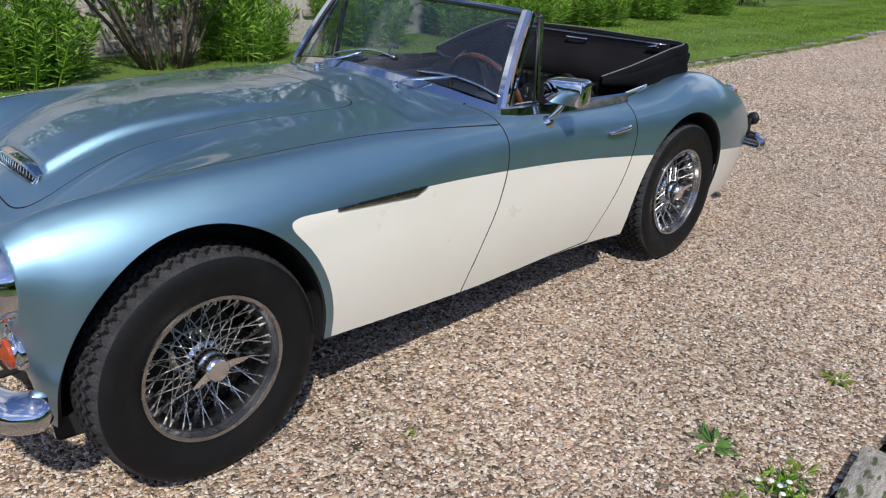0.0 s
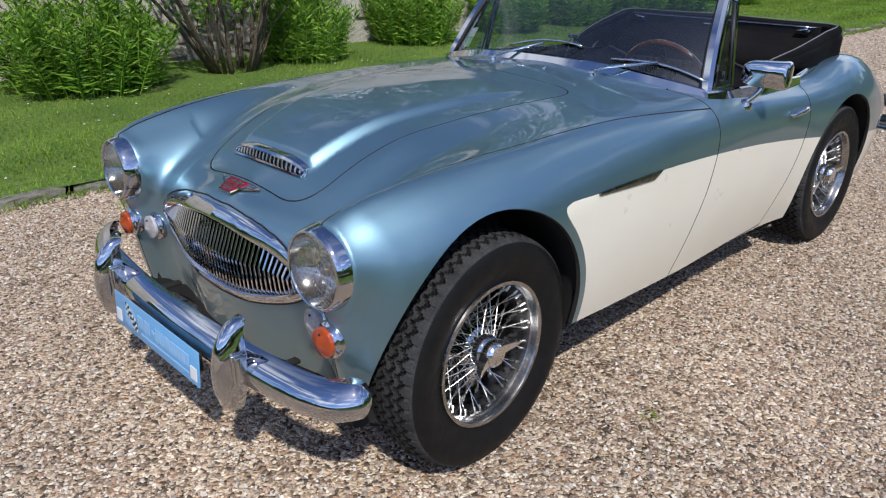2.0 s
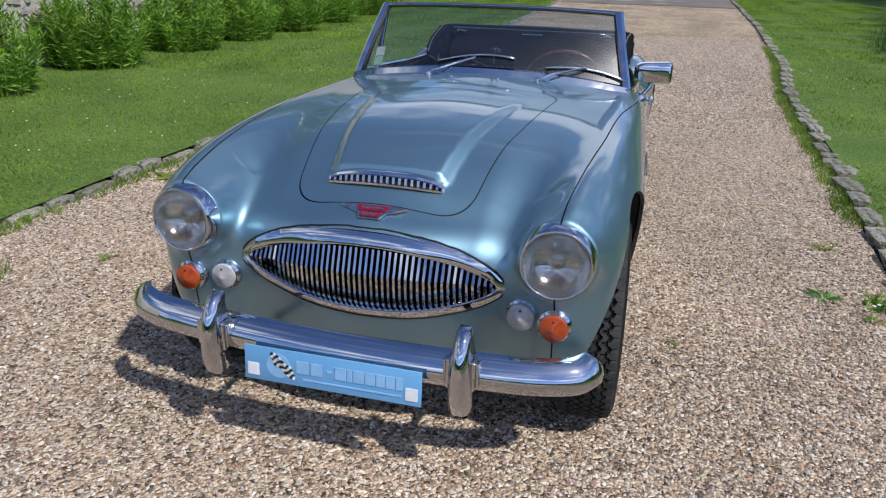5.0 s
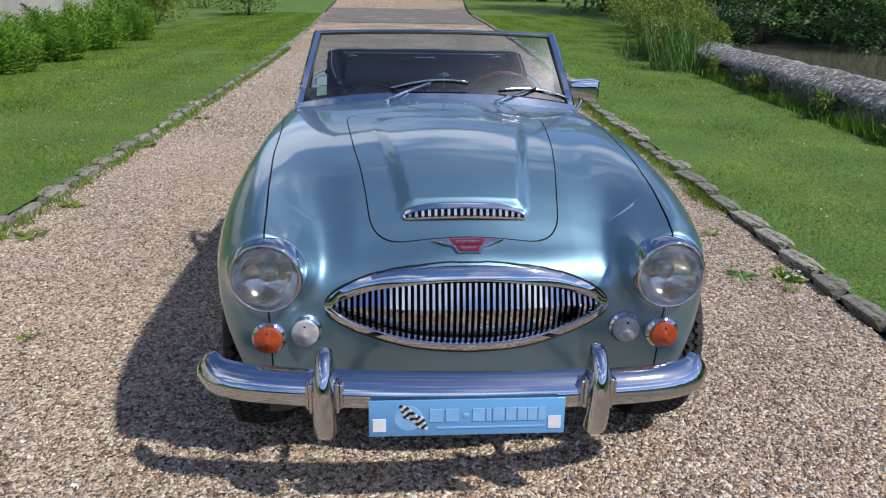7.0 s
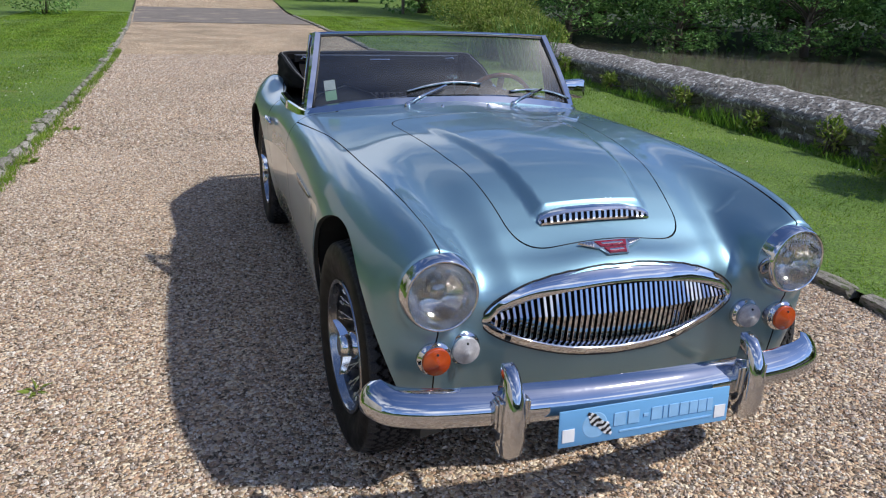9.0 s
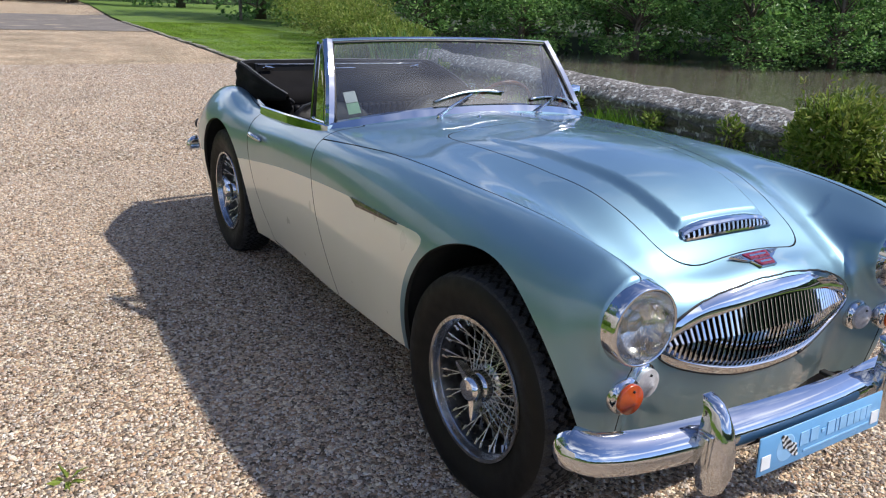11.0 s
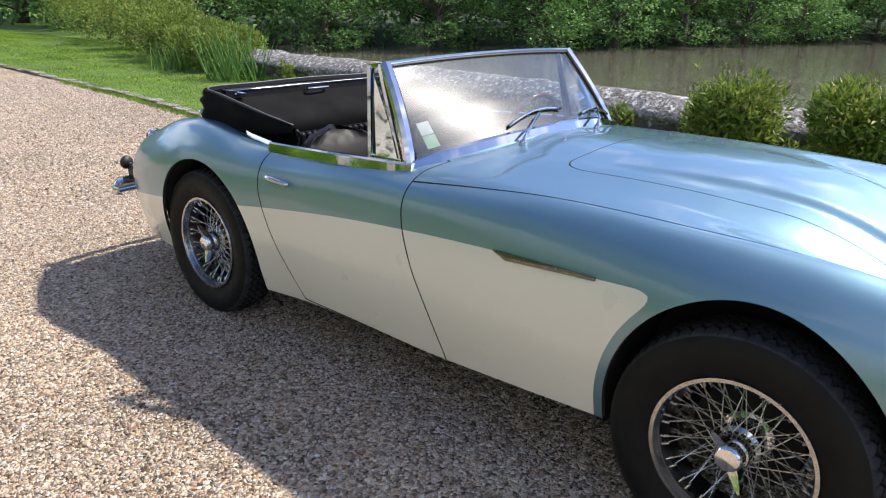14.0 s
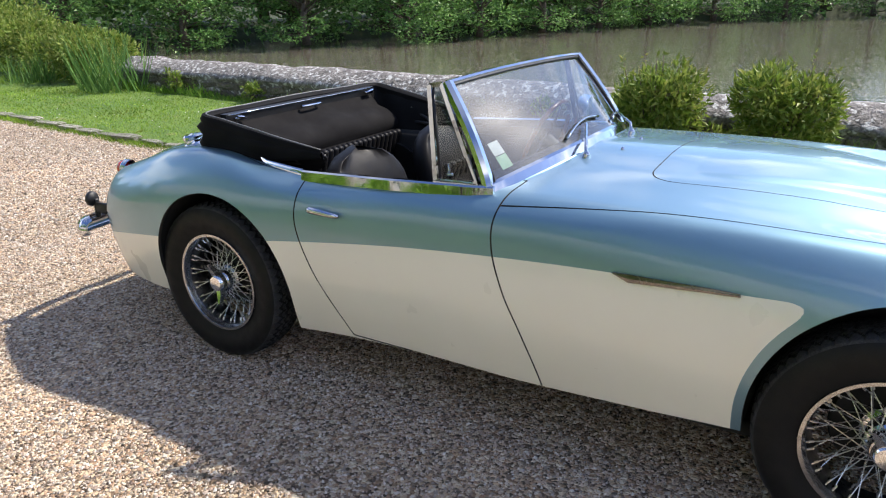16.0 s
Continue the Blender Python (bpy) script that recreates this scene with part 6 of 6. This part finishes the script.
# ---- pond-side plants ----
def bushy(name, place, size, n, mat, label, category, group="", length=0.075, width=0.024, seed=1, stalks=10, shoots=0):
    rnd = np.random.RandomState(seed)
    root = thing(name, place, label, category, group)
    sx, sy, sz = size
    st, pieces = [], []
    for i in range(stalks):
        a = rnd.uniform(0, 6.283)
        e = np.array([math.cos(a) * sx * 0.75, math.sin(a) * sy * 0.75, 0]) * math.sqrt(rnd.rand()) + (0, 0, sz * rnd.uniform(0.7, 1.12))
        st.append(tri_tube([(0.05 * math.cos(a), 0.05 * math.sin(a), 0.0), tuple(e * (0.4, 0.4, 0.55)), tuple(e)], 0.010, 0.003, 5))
        pieces.append(clump(n // stalks, e * (1, 1, 0.82), (sx * 0.42, sy * 0.42, sz * 0.34), rnd, length, width, 0.5))
    pieces.append(clump(n // 3, (0, 0, sz * 0.45), (sx * 0.95, sy * 0.95, sz * 0.45), rnd, length, width, 0.4))
    for i in range(shoots):
        a, r = rnd.uniform(0, 6.283), rnd.uniform(0.3, 0.9)
        e = np.array([math.cos(a) * sx * r, math.sin(a) * sy * r, sz * rnd.uniform(1.15, 1.42)])
        st.append(tri_tube([tuple(e * (0.6, 0.6, 0.4)), tuple(e * (0.85, 0.85, 0.75)), tuple(e)], 0.006, 0.002, 5))
        q = np.array([e * (0.85 + 0.15 * t, 0.85 + 0.15 * t, 0.62 + 0.38 * t) for t in rnd.rand(16)])
        pieces.append(leaves(q, rnd.normal(size=(16, 3)) + (0, 0, 0.5), length * 0.7, width * 0.7, rnd))
    quick("stalk_clump", *merged(*st), bark, root, True)
    quick("foliage", *merged(*pieces), mat, root)
    return root


bushy("shrub", (4.02, 1.95, 0.02), (0.37, 0.41, 0.62), 2600, leaf_light, "light green narrow-leaved shrub beside the pond wall", "shrub", "shrubs by the pond wall", 0.085, 0.030, 21, 15, 7)
bushy("shrub", (3.95, 0.90, 0.02), (0.39, 0.41, 0.64), 2700, leaf_light, "light green narrow-leaved shrub beside the pond wall", "shrub", "shrubs by the pond wall", 0.085, 0.030, 22, 15, 9)
bushy("shrub", (3.85, -0.8, 0.02), (0.40, 0.42, 0.64), 2300, leaf_light, "light green narrow-leaved shrub beside the pond wall", "shrub", "shrubs by the pond wall", 0.085, 0.030, 23, 14, 6)


def reeds(name, place, spread, high, n, seed, label):
    rnd = np.random.RandomState(seed)
    root = thing(name, place, label, "reeds")
    a, r = rnd.uniform(0, 6.283, n), np.sqrt(rnd.rand(n))
    p = np.stack([np.cos(a) * r * spread[0], np.sin(a) * r * spread[1], 0 * a], 1)
    v, f = blades(n, p, high, 0.022, 0.38, rnd)
    quick("blade_clump", v, f, reed_leaf, root)
    return root


reeds("reeds", (4.62, 10.3, 0.0), (0.45, 0.55), 0.85, 160, 2, "clump of tall sword-leaved reeds at the wall's end")
reeds("reeds", (4.75, 12.4, 0.0), (0.5, 0.5), 0.55, 110, 3, "low sword-leaved reeds at the lawn's edge")
for i, (x, y, s, h) in enumerate(((5.3, 11.6, 0.7, 0.68), (5.5, 12.9, 0.75, 0.74), (5.9, 14.2, 0.85, 0.82), (6.3, 15.8, 1.0, 0.95), (6.9, 17.6, 1.1, 1.1), (7.3, 19.6, 1.3, 1.35), (8.0, 22.3, 1.4, 1.4), (8.8, 25.5, 1.5, 1.4))):
    bushy("bank_bush", (x, y, 0.0), (s, s, h), 2600, leaf_light, "yellow-green bush on the pond bank", "bush", "bushes on the bank", 0.10, 0.040, 50 + i, 12)
bushy("round_bush", (-5.4, 27.0, 0.0), (1.3, 1.3, 1.5), 2400, leaf_dark, "dark rounded evergreen bush by the drive", "bush", "", 0.12, 0.06, 77, 12)
for i, (x, y) in enumerate(((-6.8, 18.5), (-7.2, 22.0), (-8.2, 33.0))):
    bushy("garden_bush", (x, y, 0.0), (1.1, 1.1, 1.2), 1800, leaf_light, "mixed green bush in the border", "bush", "border bushes", 0.12, 0.045, 90 + i, 10)
fence = thing("rail_fence", (9.0, 34.3, 0), "weathered wooden post and rail at the lawn's edge", "fence")
for x, h in ((0.0, 1.45), (2.3, 1.55)):
    build("post", *join(box(x, 0, h / 2, 0.13, 0.13, h, 0.012), box(x, 0, h + 0.01, 0.15, 0.15, 0.03, 0.01)), grey_wood, fence)
build("rail", *box(1.15, -0.09, 1.30, 2.75, 0.05, 0.11, 0.01), grey_wood, fence)
build("brace", *tube([(2.3, -0.1, 1.5), (3.1, -0.1, 0.1)], 0.05, 8), grey_wood, fence)
gate = thing("drive_gate", (0.3, 60.0, 0), "closed brown boarded wooden gate at the drive's end", "gate")
for i in range(40):
    build("board", *box(-3.9 + 0.2 * i, 0, 0.98, 0.185, 0.03, 1.80, 0.006), gate_wood, gate)
for x in (-4.1, 0.0, 4.1):
    build("post", *box(x, -0.06, 1.05, 0.16, 0.16, 2.1, 0.015), gate_wood, gate)


# ---- trees ----
def tree(seed, n=4200):
    rnd = np.random.RandomState(seed)
    root = thing("tree", (0, 0, 0), "broad dark green tree with foliage down to the water", "tree", "trees round the pond")
    limbs = [tri_tube([(0, 0, 0), (0.1, 0.05, 1.6), (0.0, 0.1, 3.6), (0.15, 0.0, 6.5)], 0.26, 0.06, 8)]
    pieces = []
    for i in range(30):
        z = rnd.uniform(0.5, 8.4)
        a = rnd.uniform(0, 6.283)
        r = 2.9 * math.sqrt(max(0.08, 1 - ((z - 3.6) / 5.4) ** 2)) * rnd.uniform(0.45, 1.0)
        e = np.array([math.cos(a) * r, math.sin(a) * r, z])
        limbs.append(tri_tube([(0.05, 0.05, max(0.3, z * 0.6)), tuple(e * (0.55, 0.55, 0.85)), tuple(e)], 0.07, 0.015, 5))
        s = rnd.uniform(0.75, 1.35)
        pieces.append(clump(n // 30, e, (s * 1.1, s * 1.1, s * 0.75), rnd, 0.27, 0.15, 0.1))
    quick("trunk", *merged(*limbs), bark, root, True)
    quick("crown", *merged(*pieces), leaf_dark, root)
    return root


TREES = [tree(31), tree(32), tree(33)]
SPOTS = [(12.5, 31), (15.5, 28), (18.5, 25.0), (21.5, 22.0), (24.5, 19.5), (27.5, 18.0), (31.0, 16.8), (34.5, 15.5), (38.0, 14.2), (42.0, 12.0), (45.5, 9.0), (49.0, 5.0), (53.0, 0.0), (57.0, -7.0), (60, -15), (62, -25),
         (10.5, 36), (14, 38), (19, 33), (25, 27), (30, 24), (36, 21), (43, 18), (49, 13), (55, 7), (5, 62), (-3, 66), (11, 55), (-12, 60), (-20, 50), (-26, 36), (-18, 40)]
for i, (x, y) in enumerate(SPOTS):
    ob = copy_thing(TREES[i % 3], pose(x, y, -0.35 if y < 26 else 0.0, 0, 0, 67 * i))
    g = 0.9 + 0.35 * ((i * 37) % 10) / 10
    ob.scale = (g * 1.12, g * 1.12, g)
for i, (x, y) in enumerate(SPOTS[:15]):
    ob = copy_thing(TREES[(i + 1) % 3], pose(x - 2.2, y - 2.6, -0.55, 0, 0, 40 * i + 15))
    ob.scale = (0.62, 0.62, 0.42)
for i, (x, y) in enumerate(((-11.5, 1.0), (-10.2, 4.5), (-9.8, 7.8), (-10.6, 11.0), (-10.0, 14.4), (-11.5, 18.5))):
    ob = tagged(copy_thing(TREES[i % 3], pose(x, y, 0.3, 0, 0, 53 * i)), "broad dark green tree behind the old wall", "tree", "trees behind the wall")
    ob.scale = (0.95, 0.95, 1.0)
for src in TREES:
    for o in (*src.children_recursive, src):
        bpy.data.objects.remove(o)
# woods close the place all round
n = 160
v = []
for i in range(n):
    a = 2 * math.pi * i / n
    r = 74 + 5 * noise.noise(Vector((math.cos(a) * 6, math.sin(a) * 6, 0)))
    h = 9 + 4 * noise.noise(Vector((math.cos(a) * 14, math.sin(a) * 14, 5)))
    v += [(r * math.cos(a), r * math.sin(a), -1), (r * 1.01 * math.cos(a), r * 1.01 * math.sin(a), h * 0.6), (r * 1.05 * math.cos(a), r * 1.05 * math.sin(a), h)]
tagged(quick("backdrop", v, [(3 * i + j, 3 * i + j + 1, 3 * ((i + 1) % n) + j + 1, 3 * ((i + 1) % n) + j) for i in range(n) for j in range(2)], far_green, None, True), "distant dark woods", "woods", kind="structure")


# ---- weeds ----
def weed(place, size, n, seed, mat, label):
    rnd = np.random.RandomState(seed)
    root = thing("weed", place, label, "weed")
    a = rnd.uniform(0, 6.283, n)
    p = np.stack([np.cos(a), np.sin(a), 0 * a], 1) * 0.01
    for i in range(n):
        way = np.array([[math.cos(a[i]), math.sin(a[i]), rnd.uniform(0.06, 0.45)]])
        quick("leaf", *leaves(p[i:i + 1], way, size, size * 0.28, rnd), mat, root)
    return root


weed((1.545, 1.13, 0.004), 0.075, 15, 1, leaf_dark, "green dandelion-like rosette growing through the gravel")
for i, (x, y, s) in enumerate(((1.66, 1.80, 0.06), (0.90, 0.48, 0.024), (-2.18, 1.80, 0.10), (-2.20, 2.40, 0.09), (2.32, 6.90, 0.14), (1.78, 1.20, 0.05), (2.0, 2.3, 0.08), (-2.25, 4.2, 0.10), (-2.1, 5.5, 0.09), (-1.65, 0.55, 0.05), (1.70, 0.95, 0.04))):
    weed((x, y, 0.004), s, 14, 20 + i, leaf_light, "small yellow-green weed at the drive's edge")
tuft = thing("grass_tuft", (-2.037, 0.205, 0.0), "tuft of bright grass in the gravel", "grass tuft")
rnd = np.random.RandomState(8)
p = np.stack([rnd.normal(size=260) * 0.045, rnd.normal(size=260) * 0.04, np.zeros(260)], 1)
quick("blade_clump", *blades(260, p, 0.085, 0.005, 0.5, rnd), grass, tuft)
p = np.stack([np.zeros(1800), np.concatenate([rs.uniform(-1, 14, 900), rs.uniform(2.2, 12, 900)]), np.zeros(1800)], 1)
p[:900, 0] = left_kerb(p[:900, 1]) + rs.uniform(-0.02, 0.08, 900)
p[900:, 0] = right_kerb(p[900:, 1]) + rs.uniform(-0.10, 0.02, 900)
p = np.repeat(p, 7, 0) + rs.normal(size=(12600, 3)) * (0.018, 0.018, 0)
tagged(quick("verge_grass", *blades(len(p), p, 0.05, 0.005, 0.6, rs), grass), "stray grass along the kerbs", "grass", kind="stuff")
d = np.concatenate([np.stack([rs.uniform(-5.0, -2.7, 150), rs.uniform(-1, 12, 150)], 1), np.stack([rs.uniform(2.4, 4.3, 50), rs.uniform(1, 12, 50)], 1)])
v = (OCTA[None] * (0.009, 0.009, 0.005) + np.concatenate([d, np.full((200, 1), 0.050)], 1)[:, None]).reshape(-1, 3)
tagged(quick("daisies", v, (OCTA_F[None] + 6 * np.arange(200)[:, None, None]).reshape(-1, 3), petal), "small white daisies in the lawn", "flowers", kind="stuff")
# growth along the foot of the pond wall
n = 5200
fy = rs.uniform(-1.5, 10.4, n)
fx = wall_x(fy) - 0.02 - 0.22 * rs.rand(n) ** 1.8
thick = np.clip(0.55 + 0.9 * np.sin(fy * 2.3) * np.sin(fy * 0.9 + 1), 0.25, 1.4)
tall = (0.05 + 0.13 * rs.rand(n)) * thick
growth = merged(*[blades(int(k.sum()), np.stack([fx[k], fy[k], np.full(k.sum(), 0.03)], 1), h, 0.009, 0.6, rs) for h, k in ((0.07, tall < 0.07), (0.12, (tall >= 0.07) & (tall < 0.13)), (0.20, tall >= 0.13))])
tagged(quick("wall_growth", *growth, leaf_lance), "rough grass and weeds along the foot of the pond wall", "grass", kind="stuff")
for i, (y, h) in enumerate(((1.45, 0.20), (3.1, 0.28), (4.2, 0.20), (5.6, 0.26), (7.4, 0.22), (9.0, 0.30))):
    bushy("wall_weed", (float(wall_x(y)) - 0.12, y, 0.03), (0.12, 0.16, h), 130, leaf_light, "small leafy weed at the foot of the pond wall", "weed", "weeds along the pond wall", 0.07, 0.032, 140 + i, 6)
# a clump of daisies beside the kerb
clump_at = (1.765, 1.105, 0.0)
daisy = thing("daisy_plant", clump_at, "small clump of white daisies beside the kerb", "flowers")
rnd = np.random.RandomState(19)
q = np.stack([rnd.normal(size=70) * 0.035, rnd.normal(size=70) * 0.035, np.zeros(70)], 1)
quick("foliage", *leaves(q, np.stack([rnd.normal(size=70), rnd.normal(size=70), rnd.uniform(0.3, 1.2, 70)], 1), 0.045, 0.014, rnd), leaf_lance, daisy)
for i in range(6):
    x, y, h = rnd.normal() * 0.035, rnd.normal() * 0.04, rnd.uniform(0.03, 0.06)
    flower = build("flower", *lathe([(0.0, h), (0.004, h + 0.002), (0.008, h + 0.001), (0.009, h - 0.001), (0.0, h - 0.002)], 10, pose(x, y, 0)), petal, daisy)
    build("stem", *tube([(x * 0.7, y * 0.7, 0.0), (x, y, h)], 0.0012, 5), leaf_lance, flower)
